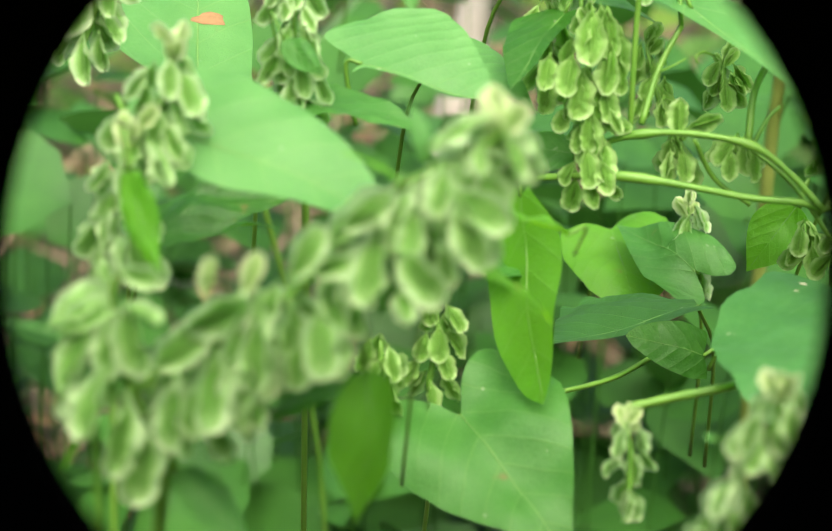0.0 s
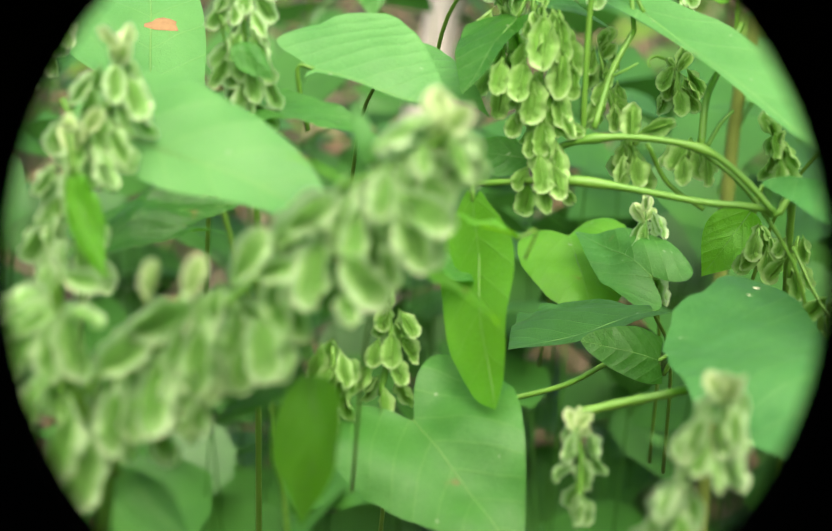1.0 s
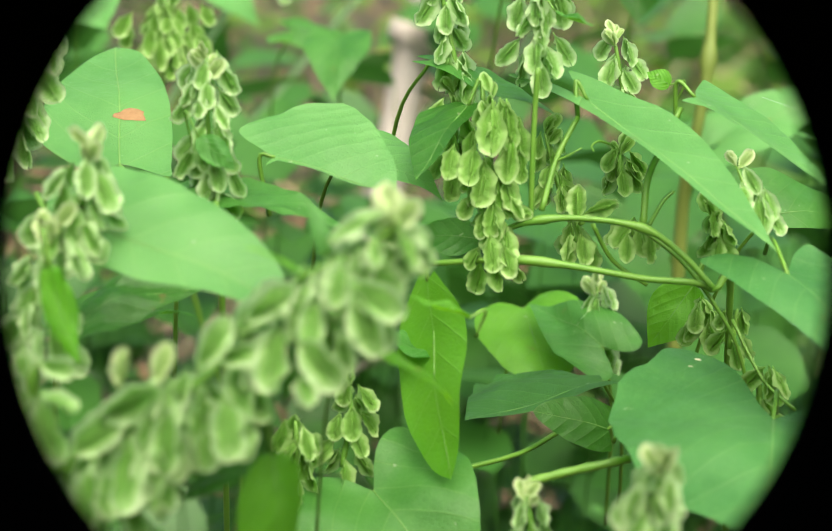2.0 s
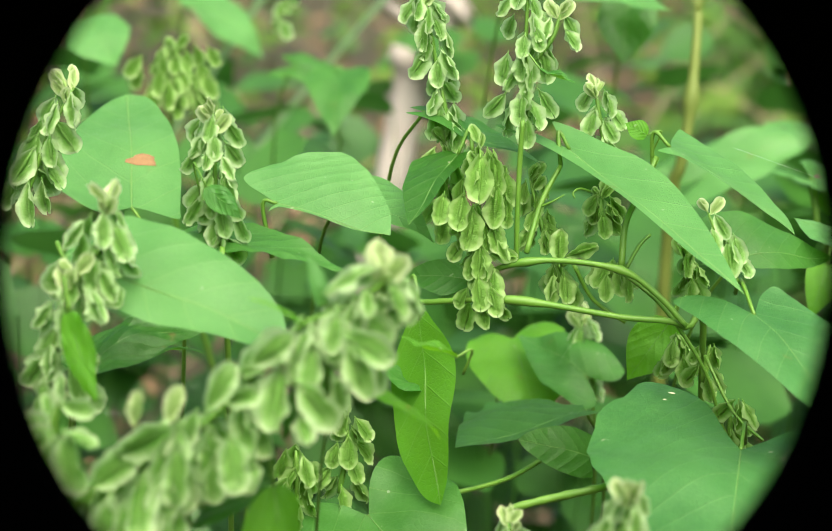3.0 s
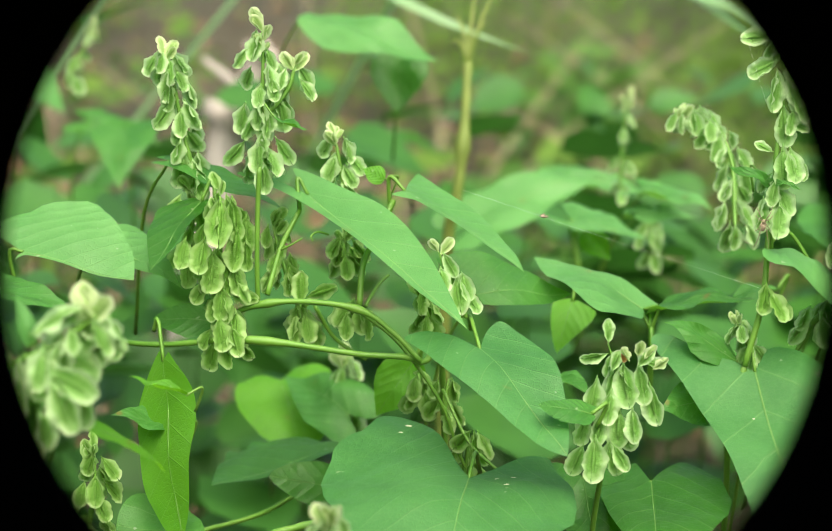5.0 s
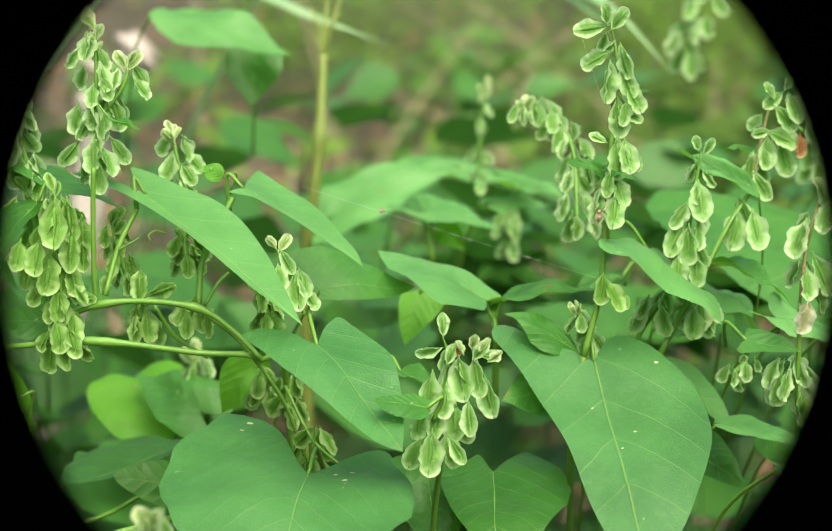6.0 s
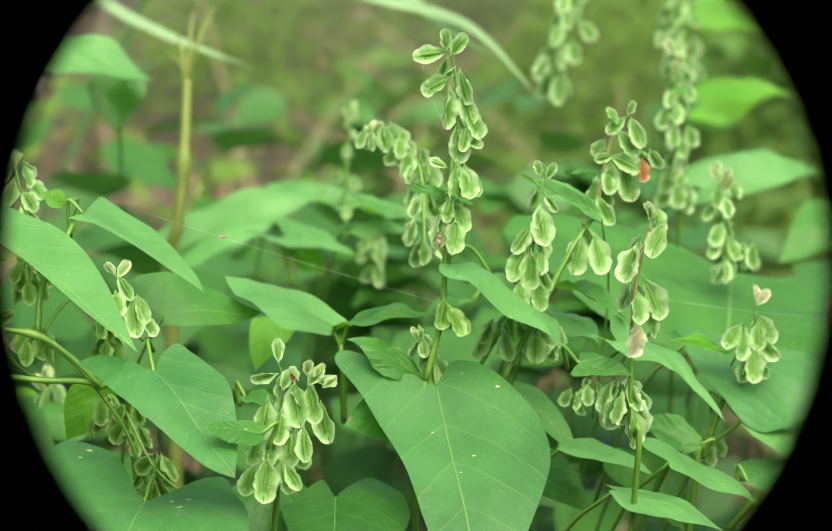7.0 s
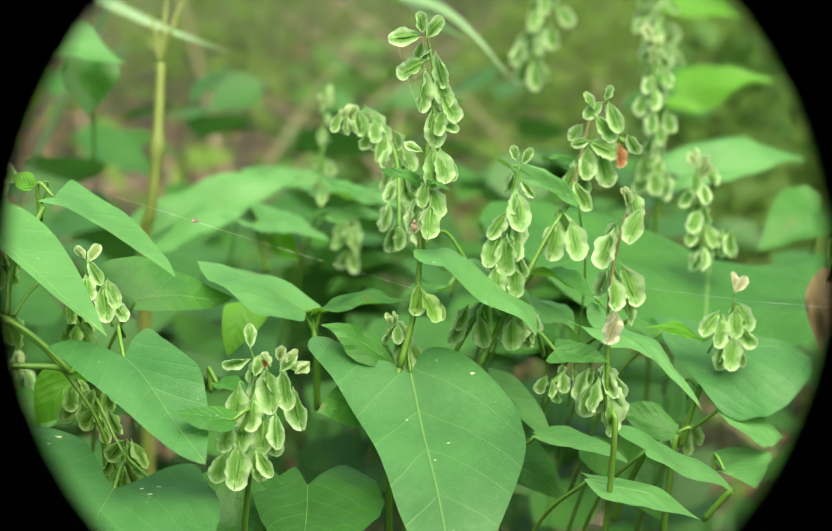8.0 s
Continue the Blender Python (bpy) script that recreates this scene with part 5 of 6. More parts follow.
fruit(spike, (0.1600, 0.3742, 0.5464), (-0.18, -0.21, -0.95), 0.0064, -0.26, pick=3)
spike = raceme(right_vine, [(0.1577, 0.3697, 0.5176), (0.1585, 0.3707, 0.5218)], 0, 0.01, 0.003, 52, young=0)
fruit(spike, (0.1582, 0.3693, 0.5226), (-0.18, -0.41, -0.90), 0.0074, 0.26, pick=0, material=FRUIT_GREEN)
fruit(spike, (0.1583, 0.3684, 0.5213), (0.40, -0.57, -0.76), 0.0084, 0.76, pick=4, material=FRUIT_GREEN)
fruit(spike, (0.1600, 0.3691, 0.5192), (0.52, -0.48, -0.72), 0.0064, 0.04, pick=5, material=FRUIT_GREEN)
raceme(right_vine, [(0.1611, 0.4113, 0.5219), (0.1619, 0.4269, 0.5406), (0.1542, 0.4329, 0.5492), (0.1487, 0.4335, 0.5475)], 26, 0.0088, 0.0034, 53)
spike = raceme(right_vine, [(0.1806, 0.3802, 0.5180), (0.1827, 0.3839, 0.5329), (0.1855, 0.3874, 0.5473)], 6, 0.0078, 0.0026, 54, young=0)
fruit(spike, (0.1841, 0.3843, 0.5412), (0.02, -0.54, -0.88), 0.0100, -0.00, pick=7)
fruit(spike, (0.1815, 0.3818, 0.5366), (-0.55, -0.23, -0.80), 0.0076, 0.49, pick=4)
fruit(spike, (0.1805, 0.3831, 0.5317), (-0.39, -0.40, -0.85), 0.0095, -0.34, pick=3)
fruit(spike, (0.1814, 0.3807, 0.5311), (-0.02, -0.26, -0.96), 0.0094, -0.35, pick=6)
fruit(spike, (0.1844, 0.3826, 0.5330), (-0.07, -0.52, -0.89), 0.0087, 0.84, pick=7)
fruit(spike, (0.1858, 0.3869, 0.5463), (0.44, -0.16, 0.92), 0.0047, 0.21, pick=3)
fruit(spike, (0.1841, 0.3847, 0.5477), (-0.29, 0.10, 0.95), 0.0039, 0.16, pick=0)
fruit(spike, (0.1791, 0.3790, 0.5247), (-0.11, -0.28, -0.95), 0.0086, 0.25, pick=4)
fruit(spike, (0.1831, 0.3796, 0.5240), (0.08, -0.20, -0.97), 0.0079, 0.06, pick=6)
spike = raceme(right_vine, [(0.2005, 0.3939, 0.5355), (0.2041, 0.3994, 0.5465), (0.2084, 0.4054, 0.5595)], 2, 0.0075, 0.0025, 55, axis=BROWN, young=0)
fruit(spike, (0.2091, 0.3991, 0.5598), (-0.75, -0.00, -0.65), 0.0061, -0.05, pick=7)
fruit(spike, (0.2099, 0.3984, 0.5598), (0.25, -0.59, -0.82), 0.0081, -0.26, pick=3)
fruit(spike, (0.2064, 0.3988, 0.5566), (0.60, -0.34, -0.71), 0.0081, -0.20, pick=5)
fruit(spike, (0.2046, 0.3981, 0.5501), (0.86, -0.37, -0.36), 0.0084, 0.19, pick=0)
fruit(spike, (0.2052, 0.3979, 0.5490), (-0.04, -0.33, -0.94), 0.0081, -0.02, pick=7)
fruit(spike, (0.2082, 0.3980, 0.5476), (0.29, -0.23, -0.93), 0.0089, -0.33, pick=0)
fruit(spike, (0.2021, 0.3984, 0.5451), (-0.28, -0.22, -0.93), 0.0081, 0.17, pick=5)
fruit(spike, (0.2038, 0.3986, 0.5454), (-0.15, -0.26, -0.95), 0.0092, 0.84, pick=0)
fruit(spike, (0.2011, 0.3948, 0.5405), (0.41, -0.59, -0.74), 0.0081, -0.59, pick=5)
fruit(spike, (0.2068, 0.3988, 0.5574), (-0.53, 0.12, 0.85), 0.0049, -0.23, pick=3)
fruit(spike, (0.2093, 0.3992, 0.5596), (0.26, -0.16, 0.99), 0.0041, -0.14, pick=6)
fruit(spike, (0.2055, 0.3961, 0.5504), (-1.00, -0.12, -0.14), 0.0049, 0.44, pick=7)
spike = raceme(right_vine, [(0.1964, 0.3906, 0.5324), (0.1974, 0.3910, 0.5343)], 0, 0.0098, 0.003, 56, young=0)
fruit(spike, (0.1961, 0.3899, 0.5354), (0.39, -0.34, -0.85), 0.0080, -0.67, pick=4)
fruit(spike, (0.1958, 0.3872, 0.5326), (-0.25, -0.37, -0.90), 0.0096, 0.33, pick=2)
fruit(spike, (0.1986, 0.3859, 0.5333), (0.09, -0.58, -0.86), 0.0101, 0.17, pick=4)
raceme(right_vine, [(0.1733, 0.3810, 0.5084), (0.1784, 0.3815, 0.5136)], 6, 0.0098, 0.003, 57, young=0)
raceme(right_vine, [(0.1834, 0.3792, 0.5088), (0.1873, 0.3792, 0.5114)], 8, 0.0098, 0.003, 58, young=0)
spike = raceme(right_vine, [(0.1904, 0.3232, 0.5286), (0.1919, 0.3260, 0.5396), (0.1952, 0.3287, 0.5518)], 5, 0.008, 0.002, 59, axis=BROWN, young=2)
fruit(spike, (0.1955, 0.3286, 0.5546), (0.13, -0.36, -0.92), 0.0065, 0.43, pick=2)
fruit(spike, (0.1970, 0.3257, 0.5512), (-0.45, -0.51, -0.80), 0.0083, -0.49, pick=5)
fruit(spike, (0.1913, 0.3256, 0.5467), (-0.41, -0.45, -0.84), 0.0088, -0.88, pick=6)
fruit(spike, (0.1930, 0.3254, 0.5393), (0.34, -0.34, -0.87), 0.0095, 0.28, pick=6)
raceme(right_vine, [(0.1898, 0.3230, 0.5082), (0.1905, 0.3247, 0.5149)], 9, 0.0105, 0.0035, 60, young=0)
spike = raceme(right_vine, [(0.2362, 0.3774, 0.4928), (0.2387, 0.3792, 0.5047), (0.2402, 0.3807, 0.5153)], 1, 0.008, 0.0024, 61, young=0)
fruit(spike, (0.2361, 0.3792, 0.5112), (-0.63, -0.32, -0.74), 0.0075, -0.50, pick=5)
fruit(spike, (0.2360, 0.3762, 0.5111), (-0.20, -0.38, -0.91), 0.0080, 0.36, pick=4)
fruit(spike, (0.2396, 0.3800, 0.5138), (0.44, -0.28, -0.85), 0.0086, 0.07, pick=2)
fruit(spike, (0.2395, 0.3776, 0.5083), (0.57, -0.53, -0.66), 0.0075, -0.43, pick=6)
fruit(spike, (0.2386, 0.3760, 0.5061), (-0.17, -0.53, -0.88), 0.0089, -0.02, pick=6)
fruit(spike, (0.2397, 0.3780, 0.5121), (-0.07, -0.46, -0.90), 0.0073, -0.38, pick=2)
fruit(spike, (0.2382, 0.3772, 0.5040), (-0.40, -0.33, -0.86), 0.0075, 0.73, pick=0)
fruit(spike, (0.2400, 0.3777, 0.5056), (0.22, -0.30, -0.92), 0.0081, -0.80, pick=1)
fruit(spike, (0.2396, 0.3794, 0.5156), (-0.14, 0.06, 1.00), 0.0048, -0.40, pick=3, material=FRUIT_CREAM)
fruit(spike, (0.2394, 0.3783, 0.5157), (0.52, 0.02, 0.84), 0.0046, 0.13, pick=2, material=FRUIT_CREAM)
raceme(right_vine, [(0.2303, 0.3854, 0.4759), (0.2317, 0.3862, 0.4799)], 4, 0.0098, 0.002, 62, young=0)
raceme(right_vine, [(0.1575, 0.3731, 0.5033), (0.1551, 0.3749, 0.5081), (0.1533, 0.3759, 0.5105)], 7, 0.007, 0.002, 63)
raceme(right_vine, [(0.1904, 0.3671, 0.4964), (0.1942, 0.3674, 0.5002)], 6, 0.0065, 0.003, 64, young=0)
fruit(raceme(right_vine, [(0.2143, 0.3973, 0.5496), (0.2130, 0.3979, 0.5508)], 1, 0.008, 0.002, 65, young=0), (0.2124, 0.3947, 0.5502), (0.1, 0, -1), 0.0060, 0.4, FRUIT_DRY)
fruit(raceme(right_vine, [(0.1935, 0.3220, 0.5301), (0.1924, 0.3225, 0.5312)], 1, 0.008, 0.002, 66, young=0), (0.1912, 0.3195, 0.5307), (-0.2, 0, -1), 0.0075, 0.4, FRUIT_CREAM)

specks(broad, ((0.1534, 0.3537, 0.4948), (0.1613, 0.3446, 0.4906), (0.1704, 0.3632, 0.5003), (0.1575, 0.3405, 0.4883)), 0.0004, PALE_SPOT, "small bleached spot")

far_vine = thing("bindweed_vine", (0.2800, 0.5600, 0.0000), "bindweed vine further back with fruit spikes", "climbing plant")
stem(far_vine, [(0.2591, 0.5100, 0.5265), (0.2617, 0.5110, 0.4936), (0.2800, 0.5600, 0.3000), (0.2800, 0.5600, -0.0200)], 0.0007, 0.0009)
raceme(far_vine, [(0.2589, 0.5065, 0.5137), (0.2592, 0.5118, 0.5329), (0.2592, 0.5179, 0.5552)], 16, 0.0105, 0.0036, 71)
raceme(far_vine, [(0.3044, 0.6499, 0.5294), (0.3010, 0.6608, 0.5665)], 18, 0.012, 0.005, 72)
raceme(far_vine, [(0.2471, 0.6285, 0.5270), (0.2531, 0.6326, 0.5460), (0.2544, 0.6376, 0.5649)], 16, 0.012, 0.0045, 73)
raceme(far_vine, [(0.2575, 0.4512, 0.5035), (0.2562, 0.4555, 0.5181), (0.2557, 0.4588, 0.5297)], 10, 0.0098, 0.003, 74)
raceme(far_vine, [(0.2613, 0.4521, 0.5095), (0.2658, 0.4517, 0.5111)], 3, 0.0098, 0.002, 75, young=0)
raceme(far_vine, [(0.1660, 0.5918, 0.4891), (0.1670, 0.5964, 0.5051), (0.1690, 0.6014, 0.5228)], 8, 0.007, 0.003, 76)
raceme(far_vine, [(0.1729, 0.5661, 0.4752), (0.1721, 0.5697, 0.4872)], 8, 0.009, 0.003, 77)
leaf(far_vine, (0.2715, 0.4878, 0.4930), (0.2432, 0.4082, 0.4909), 1.6, (-0.12, -0.48, 0.87), form=ROUND, material=LEAF)
leaf(far_vine, (0.2958, 0.5894, 0.4957), (0.3483, 0.6013, 0.4984), 0.5, (-0.10, -0.39, 0.92), material=PALE)
leaf(far_vine, (0.3363, 0.5588, 0.4892), (0.3073, 0.5410, 0.4812), 0.8, (-0.12, -0.48, 0.87), material=LEAF)
leaf(far_vine, (0.3441, 0.7391, 0.4980), (0.3850, 0.7330, 0.5038), 0.6, (-0.14, -0.60, 0.79), material=FRESH_BACKLIT)
leaf(far_vine, (0.3742, 0.8463, 0.5246), (0.4070, 0.8376, 0.5158), 0.7, (-0.15, -0.66, 0.73), material=FRESH_BACKLIT)
leaf(far_vine, (0.1373, 0.5152, 0.4994), (0.1555, 0.4953, 0.4974), 0.7, (0.03, -0.23, 0.97), form=ARROW, material=PALE, foot=(0.1387, 0.5110, 0.4853))
leaf(far_vine, (0.1410, 0.5185, 0.4951), (0.1483, 0.5101, 0.4888), 0.7, (-0.17, -0.87, 0.47), form=OVAL, material=FRESH_BACKLIT)
leaf(far_vine, (0.1610, 0.5315, 0.4983), (0.1808, 0.5274, 0.4974), 0.5, (-0.07, -0.21, 0.98), material=PALE)
leaf(far_vine, (0.1626, 0.5340, 0.5050), (0.1813, 0.5106, 0.5031), 0.4, (-0.04, -0.20, 0.98), material=PALE)
leaf(far_vine, (0.1162, 0.5842, 0.4818), (0.1660, 0.6037, 0.4939), 0.5, (-0.05, -0.38, 0.92), material=PALE)
leaf(far_vine, (0.1499, 0.6150, 0.4913), (0.1838, 0.6097, 0.4847), 0.5, (-0.04, -0.27, 0.96), material=PALE)
stem(far_vine, [(0.1387, 0.5110, 0.4853), (0.1372, 0.5143, 0.4963)], 0.0012, 0.0012)

back_vine = thing("bindweed_vine", (-0.0300, 0.6000, 0.0000), "leafy bindweed behind, with broad green leaves", "climbing plant")
leaf(back_vine, (-0.0776, 0.8168, 0.4971), (-0.0433, 0.7992, 0.4732), 1.0, (0.45, -0.29, 0.85), form=(half(0.11, 0.17, 0.33, 0.18, 1.27), half(0.06, 0.12, 0.33, 0.33, 0.60)), material=PALE)
leaf(back_vine, (0.0545, 0.5871, 0.5508), (0.0986, 0.5619, 0.5405), 0.4, (0.17, -0.26, 0.95), material=PALE, form=OVAL)
leaf(back_vine, (0.0888, 0.5936, 0.5405), (0.0865, 0.5823, 0.5191), 0.85, (-0.09, -0.92, 0.37), form=OVAL, material=DARK)
leaf(back_vine, (-0.0997, 0.6638, 0.5148), (-0.0848, 0.6388, 0.5026), 0.8, (-0.03, -0.68, 0.73), form=OVAL, material=PALE)
leaf(back_vine, (-0.0246, 0.6870, 0.4942), (0.0042, 0.6738, 0.4876), 0.5, (-0.04, -0.47, 0.88), material=LEAF)
leaf(back_vine, (-0.0069, 0.6365, 0.5014), (-0.0077, 0.6110, 0.4861), 0.8, (-0.03, -0.68, 0.73), material=LEAF)
raceme(back_vine, [(-0.0567, 0.5569, 0.5102), (-0.0554, 0.5612, 0.5247)], 30, 0.011, 0.011, 81, material=FRUIT_GREEN)
raceme(back_vine, [(-0.0331, 0.6912, 0.5076), (-0.0215, 0.6975, 0.5294)], 6, 0.009, 0.002, 82)
stem(back_vine, [(-0.0567, 0.5569, 0.5102), (-0.0549, 0.5538, 0.4655), (-0.0300, 0.6000, 0.3000), (-0.0300, 0.6000, -0.0200)], 0.0008, 0.001)
leaf(back_vine, (0.0473, 0.4768, 0.4612), (0.0524, 0.4520, 0.4485), 1.0, (-0.03, -0.76, 0.65), form=ROUND, material=FRESH_BACKLIT)
leaf(back_vine, (0.0650, 0.4473, 0.4616), (0.0478, 0.4708, 0.4645), 0.7, (-0.08, -0.68, 0.73), material=LEAF)

reed = thing("reed", (0.1200, 0.6300, 0.0000), "yellow-green upright reed stalk", "reed")
stem(reed, [(0.1113, 0.5900, 0.5355), (0.1105, 0.5850, 0.5238), (0.1091, 0.5790, 0.5052), (0.1070, 0.5770, 0.4874), (0.1054, 0.5800, 0.4737), (0.1068, 0.5900, 0.4000), (0.1200, 0.6300, -0.0200)], 0.0015, 0.0024, material=REED, name="stalk", knots=(0.3,))
REED_TOP = Vector((0.1113, 0.5900, 0.5355))
for tip in ((0.1080, 0.6000, 0.5500), (0.1145, 0.6050, 0.5566), (0.1213, 0.6000, 0.5591), (0.1171, 0.5900, 0.5498), (0.1062, 0.6000, 0.5410)):
    stem(reed, [REED_TOP, REED_TOP.lerp(Vector(tip), 0.5) + Vector((0, 0, 0.003)), tip], 0.0008, 0.0003, material=REED, name="branch")

dry_branch = thing("dry_branch", (-0.0100, 1.0500, 0.0000), "bleached dead branch leaning in the undergrowth", "branch")
stem(dry_branch, [(0.0223, 1.0294, 0.4211), (0.0204, 1.0205, 0.3909), (-0.0660, 0.8963, -0.0300)], 0.0080, 0.012, BLEACHED, 'wood', knots=(0.12, 0.3))
stem(dry_branch, [(0.0396, 1.0364, 0.4459), (0.0281, 1.0318, 0.4298), (0.0223, 1.0294, 0.4211)], 0.0065, 0.0060, BROWN, 'bark', knots=(0.5,))
stem(dry_branch, [(0.0532, 1.0407, 0.4615), (0.0453, 1.0389, 0.4546), (0.0382, 1.0358, 0.4438)], 0.0125, 0.0085, BLEACHED, 'wood', knots=(0.4,))


def grass_blade(root, points, width, label="long arching grass blade"):
    """One long blade, folded along its middle, widest at half its length."""
    ob = thing("grass_blade", root, label, "grass")
    line = smooth_path([root, *points], 8)
    bm, before = bmesh.new(), None
    for k, p in enumerate(line):
        f = k / (len(line) - 1)
        ahead = (line[min(k + 1, len(line) - 1)] - line[max(k - 1, 0)]).normalized()
        side = ahead.cross(Vector((0, -0.75, 0.65))).normalized()
        w = width * (0.35 + 0.65 * math.sin(math.pi * min(1, f * 1.02)) ** 0.7) * (1 if f < 0.8 else (1 - f) / 0.2)
        row = [bm.verts.new(p + side * w * s + Vector((0, 0, abs(s) * w * 0.35))) for s in (-0.5, 0, 0.5)]
        if before:
            for j in range(2):
                bm.faces.new((before[j], before[j + 1], row[j + 1], row[j]))
        before = row
    part("blade", bm, GRASS, ob)
    return ob


grass_blade((-0.3500, 1.1000, 0.0000), [(0.1197, 0.8180, 0.6281), (0.1461, 0.7241, 0.5739), (0.1755, 0.6712, 0.5558), (0.2167, 0.6397, 0.5466), (0.2402, 0.6076, 0.5230)], 0.0052)
grass_blade((-0.3500, 1.0000, 0.0000), [(0.0255, 0.7848, 0.6000), (0.0776, 0.7031, 0.5533), (0.1045, 0.6753, 0.5390), (0.1416, 0.6477, 0.5287)], 0.005)
grass_blade((-0.1000, 1.2000, 0.0000), [(0.1447, 0.7560, 0.6141), (0.1925, 0.6727, 0.5601), (0.2116, 0.6452, 0.5442), (0.2284, 0.6304, 0.5350)], 0.005)


def litter_spots(rnd):
    return [(0.1 + rnd.gauss(0, 1.1), 1.2 + rnd.gauss(0, 1.5), rnd.uniform(0.0, 0.03)) for _ in range(9000)]


def herb_spots(rnd):
    """Low herbs in drifts, thicker to the east, with bare litter between."""
    out = []
    while len(out) < 70000:
        x, y = rnd.uniform(-2.6, 3.2), rnd.uniform(1.2, 5.5)
        lush = 1.3 * noise.noise(Vector((x * 1.9 + 5, y * 1.2, 0))) + 0.35 * noise.noise(Vector((x * 7, y * 6, 4))) + 1.1 * max(-0.3, min(0.8, x - 0.08 * y)) - 0.25
        far = max(abs(x - 0.2) - 2.0, y - 4.0, 0) / 1.5
        if lush - far > rnd.uniform(-0.15, 0.55):
            out.append((x, y, rnd.uniform(0.02, 0.10 + 0.22 * max(0, min(1, lush)))))
    return out


def clump_spots(rnd):
    """Taller broad-leaved herbs in clumps behind the vines, with gaps between."""
    out = []
    while len(out) < 2600:
        x, y = rnd.uniform(-0.9, 1.5), rnd.uniform(1.0, 2.9)
        lush = 1.5 * noise.noise(Vector((x * 3.1 + 2, y * 1.5, 9))) + 0.5 * max(-0.5, min(0.9, x - 0.22 * y)) - 0.22
        if lush > rnd.uniform(0.0, 0.5):
            out.append((x, y, rnd.uniform(0.03, 0.14 + 0.22 * min(1, lush))))
    return out


def dry_stalks():
    """Thin bleached stalks of last year, leaning and lying about behind the vines."""
    rnd, bm = random.Random(31), bmesh.new()
    for _ in range(150):
        foot = Vector((rnd.uniform(-0.7, 0.8), rnd.uniform(1.0, 2.6), -0.02))
        long, a, up = rnd.uniform(0.15, 0.5), rnd.uniform(0, math.tau), rnd.uniform(0.1, 0.9)
        way = Vector((math.cos(a), math.sin(a), up)).normalized() * long
        tube(bm, [foot, foot + way * 0.5 + Vector((0, 0, rnd.uniform(0, 0.03))), foot + way], (0.0024, 0.0010), 5, 3)
    mesh = bpy.data.meshes.new("dry_stalks")
    bm.to_mesh(mesh)
    bm.free()
    mesh.materials.append(STRAW)
    return tagged(new("dry_stalks", mesh), "thin bleached dry stalks lying and leaning on the ground", "dry stalks", kind="stuff")


def weed_spots(rnd):
    """Weeds over the ground all round, in drifts."""
    out = []
    while len(out) < 9000:
        x, y = rnd.gauss(0.2, 3.0), rnd.gauss(1.0, 3.0)
        if noise.noise(Vector((x * 0.9, y * 0.9, 3))) > rnd.uniform(-0.5, 0.3) and (y > 2.2 or y < -0.4 or abs(x - 0.1) > 0.9):
            out.append((x, y, rnd.uniform(0.02, 0.14)))
    return out


def sky_block_spots(rnd):
    """Unseen growth added to block low sky light: all round, taller to the sides and behind the camera."""
    out = []
    while len(out) < 4500:
        a, r = rnd.uniform(0.30, math.tau - 0.30), 1.0 + abs(rnd.gauss(0, 0.9))
        x, y = 0.1 + r * math.sin(a), 0.4 + r * math.cos(a)
        if abs(x - 0.1) > 0.75 + 0.25 * max(0, y) + 0.35 * noise.noise(Vector((x * 2, y * 2, 7))) or y < -0.5:
            out.append((x, y, rnd.uniform(0.05, 1.2 + 0.5 * noise.noise(Vector((x * 1.5, y * 1.5, 1))))))
    return out


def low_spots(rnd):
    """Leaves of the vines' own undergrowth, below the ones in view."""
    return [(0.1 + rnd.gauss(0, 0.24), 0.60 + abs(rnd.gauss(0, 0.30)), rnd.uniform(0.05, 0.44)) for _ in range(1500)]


scatter("leaf_litter", "dry brown fallen leaves lying on the soil", "leaf litter", LITTER, 3, litter_spots, 0.034, 0.5, 0.5, False)
scatter("undergrowth", "low green herbs growing behind the vines", "undergrowth", FAR_LEAF, 4, herb_spots, 0.015, 0.7, 0.7, False, True)
scatter("tall_herbs", "broad-leaved green herbs in clumps behind the vines", "herbs", HERB, 21, clump_spots, 0.042, 0.7, 0.7)
dry_stalks()
scatter("meadow", "low green weeds growing scattered over the soil", "weeds", FAR_LEAF, 12, weed_spots, 0.05, 0.6)
scatter("thicket", "unseen leafy green growth added around to block low sky light", "thicket", FAR_LEAF, 9, sky_block_spots, 0.13, 0.8)
scatter("vine_undergrowth", "bindweed leaves low in the tangle, shade put into their green", "undergrowth", PAINTED_SHADE_LEAF, 6, low_spots, 0.045, 0.6, 0.75)


spider((0.1569, 0.3713, 0.5363), 0.0035, "small brown spider sitting head up on a fruit spike")
silk((0.0879, 0.3850, 0.5403), (0.1573, 0.3705, 0.5206), 0.0002)
fly((0.1068, 0.3811, 0.5349), 0.0016, "small dead fly hung on a spider's thread")
silk((0.2121, 0.3893, 0.5154), (0.2675, 0.3776, 0.5112), 0.0006)
silk((0.1597, 0.3850, 0.5780), (0.1659, 0.3805, 0.5662), 0.0)
silk((0.1533, 0.3863, 0.5784), (0.1582, 0.3809, 0.5624), 0.0003)
silk((-0.0380, 0.2624, 0.5228), (-0.0328, 0.2620, 0.5217), 0.0003)
silk((-0.0251, 0.2632, 0.5248), (-0.0154, 0.2646, 0.5287), -0.0004)

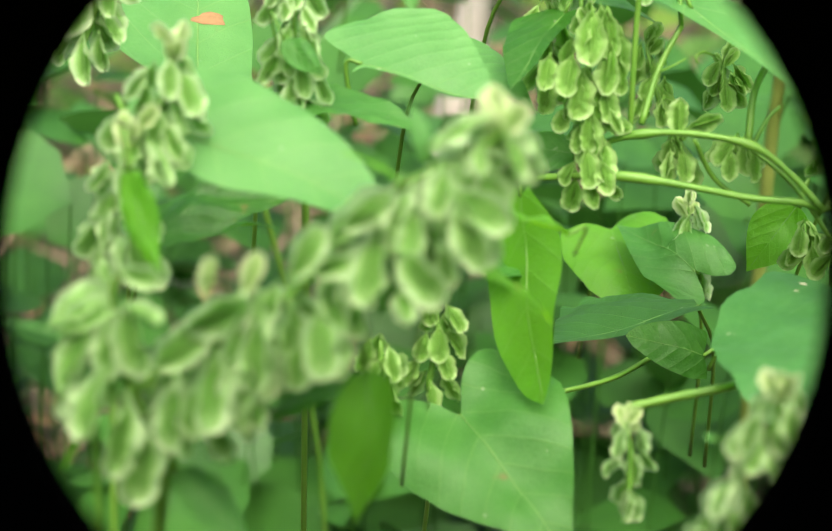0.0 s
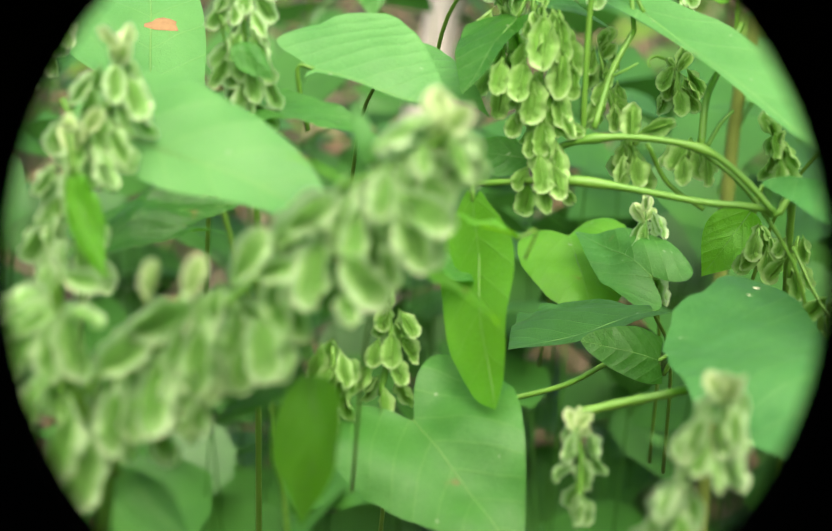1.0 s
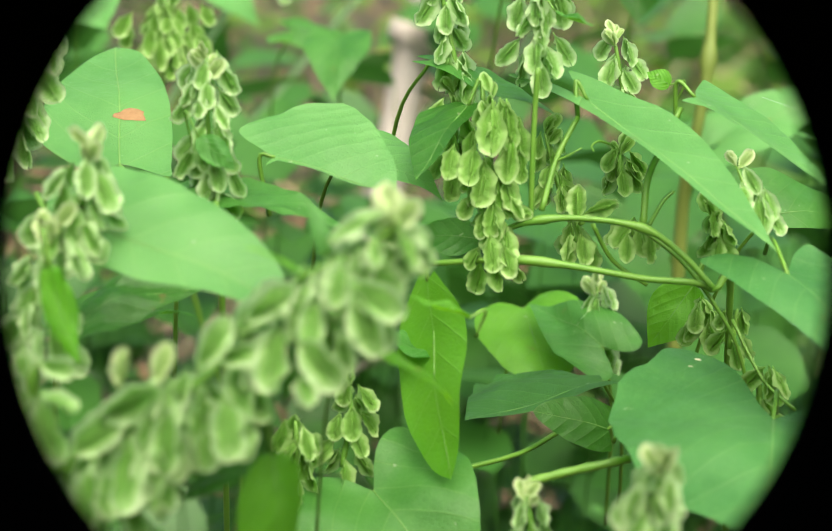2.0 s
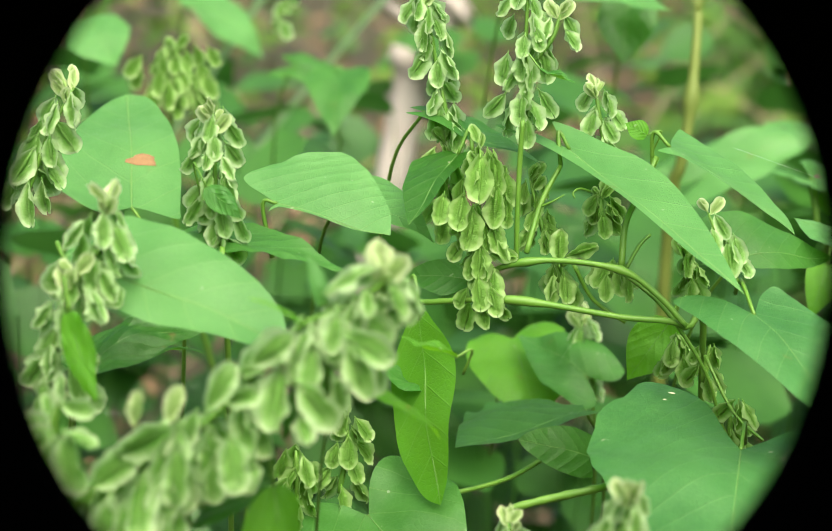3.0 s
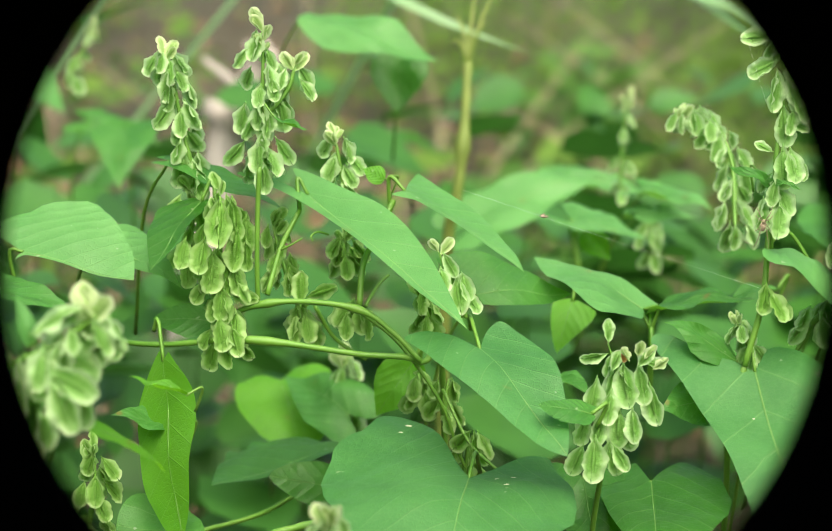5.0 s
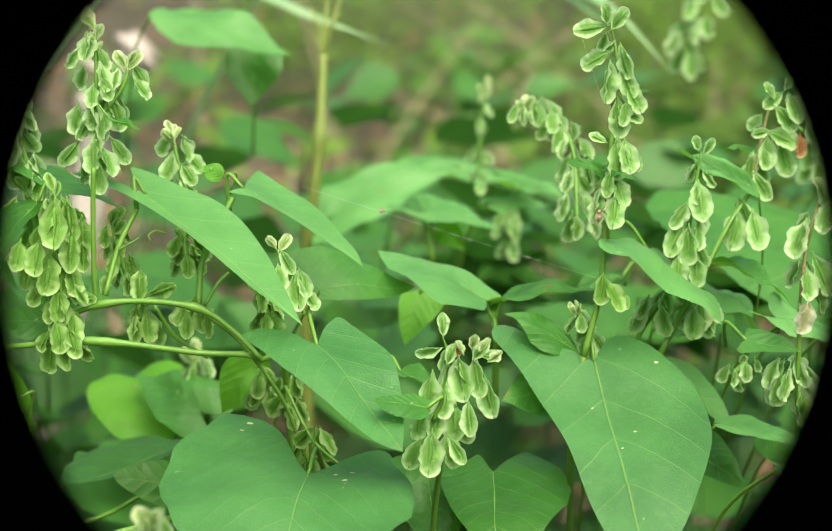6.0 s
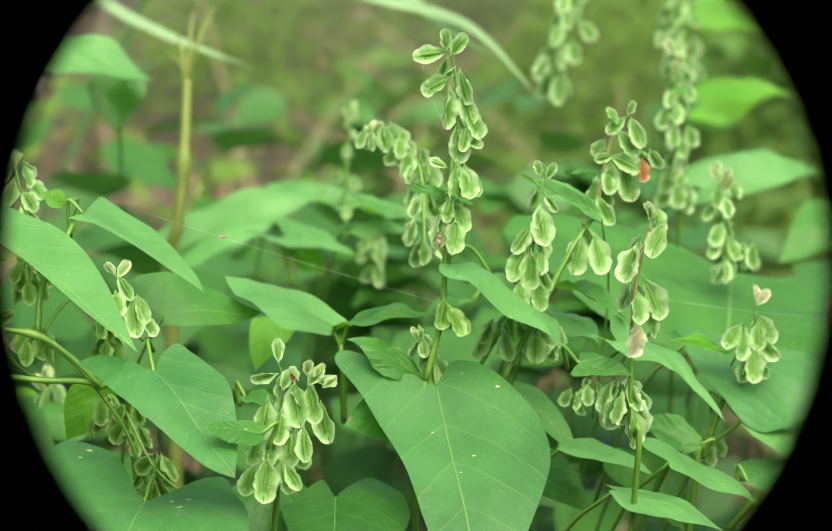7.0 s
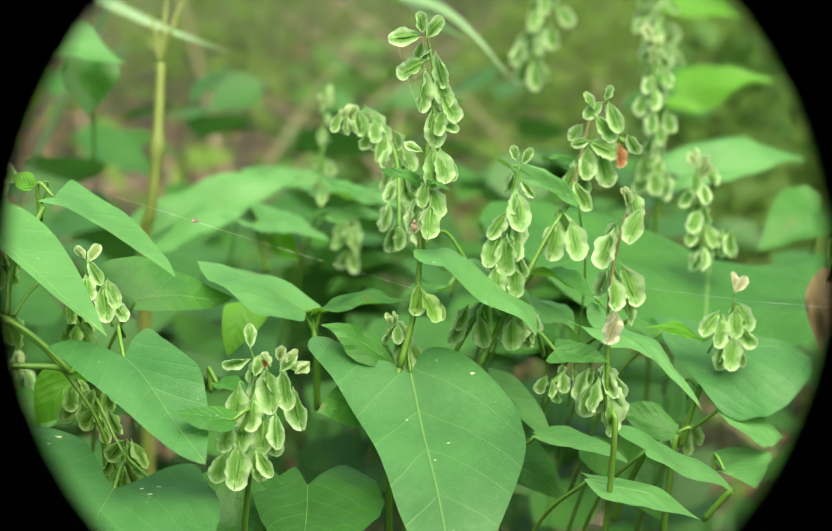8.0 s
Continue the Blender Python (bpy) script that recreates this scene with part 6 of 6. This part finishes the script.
withered_leaf = thing("withered_leaf", (0.3100, 0.4400, 0.0000), "curled brown withered leaf on a dry stalk", "dry leaf")
stem(withered_leaf, [(0.2687, 0.3908, 0.5159), (0.2703, 0.3838, 0.4925), (0.3100, 0.4400, 0.2000), (0.3100, 0.4400, -0.0200)], 0.0006, 0.0008, material=DRY_LEAF, name="stalk")
leaf(withered_leaf, (0.2687, 0.3914, 0.5179), (0.2649, 0.3813, 0.4985), 0.45, (-0.56, -0.76, 0.33), form=OVAL, material=DRY_LEAF, wave=2, curl=0.8, foot=(0.2690, 0.3919, 0.5198))
stem(middle_vine, [(0.0562, 0.3824, 0.5299), (0.0537, 0.3818, 0.5307), (0.0521, 0.3807, 0.5300), (0.0525, 0.3803, 0.5288)], 0.0003, 0.0002, name="tendril")
stem(middle_vine, [(0.0451, 0.3804, 0.5267), (0.0475, 0.3796, 0.5282), (0.0500, 0.3798, 0.5297)], 0.0003, 0.0002, name="tendril")
raceme(middle_vine, [(0.0900, 0.3693, 0.4735), (0.0895, 0.3720, 0.4831)], 5, 0.0080, 0.003, 91, material=FRUIT_GREEN, young=0)
raceme(middle_vine, [(0.0842, 0.3791, 0.4860), (0.0856, 0.3812, 0.4945)], 4, 0.0080, 0.0025, 92, material=FRUIT_GREEN, young=0)
stem(middle_vine, [(0.1387, 0.4026, 0.5052), (0.1389, 0.4016, 0.4943), (0.1398, 0.4036, 0.4793)], 0.0008, 0.0009)
stem(middle_vine, [(0.0836, 0.3761, 0.4937), (0.0893, 0.3670, 0.4837), (0.0950, 0.3595, 0.4799)], 0.0004, 0.0004)
stem(dry_branch, [(0.0413, 1.0333, 0.4359), (0.0109, 1.0804, 0.4509)], 0.004, 0.002, BLEACHED, "twig")


# ---- black ring added before the lens, sized to the camera's view, carried along with it ----
def vignette_ring():
    """A short black ring added before the lens; its front rim, fitted to the camera's view, bounds it."""
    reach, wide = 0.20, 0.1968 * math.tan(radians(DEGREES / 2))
    hood = thing("vignette_ring", (0, 0, 0), "matte black ring added before the lens to round off the view", "lens hood")

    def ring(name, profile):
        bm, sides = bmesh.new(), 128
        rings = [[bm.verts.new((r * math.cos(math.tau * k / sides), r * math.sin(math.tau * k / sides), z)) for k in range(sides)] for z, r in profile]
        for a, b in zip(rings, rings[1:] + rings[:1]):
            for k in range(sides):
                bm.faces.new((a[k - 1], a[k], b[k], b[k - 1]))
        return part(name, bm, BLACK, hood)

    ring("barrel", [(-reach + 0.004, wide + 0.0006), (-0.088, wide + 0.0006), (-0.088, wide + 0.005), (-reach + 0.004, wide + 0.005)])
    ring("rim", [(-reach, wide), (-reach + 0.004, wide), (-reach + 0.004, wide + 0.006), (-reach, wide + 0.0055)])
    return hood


hood = vignette_ring()


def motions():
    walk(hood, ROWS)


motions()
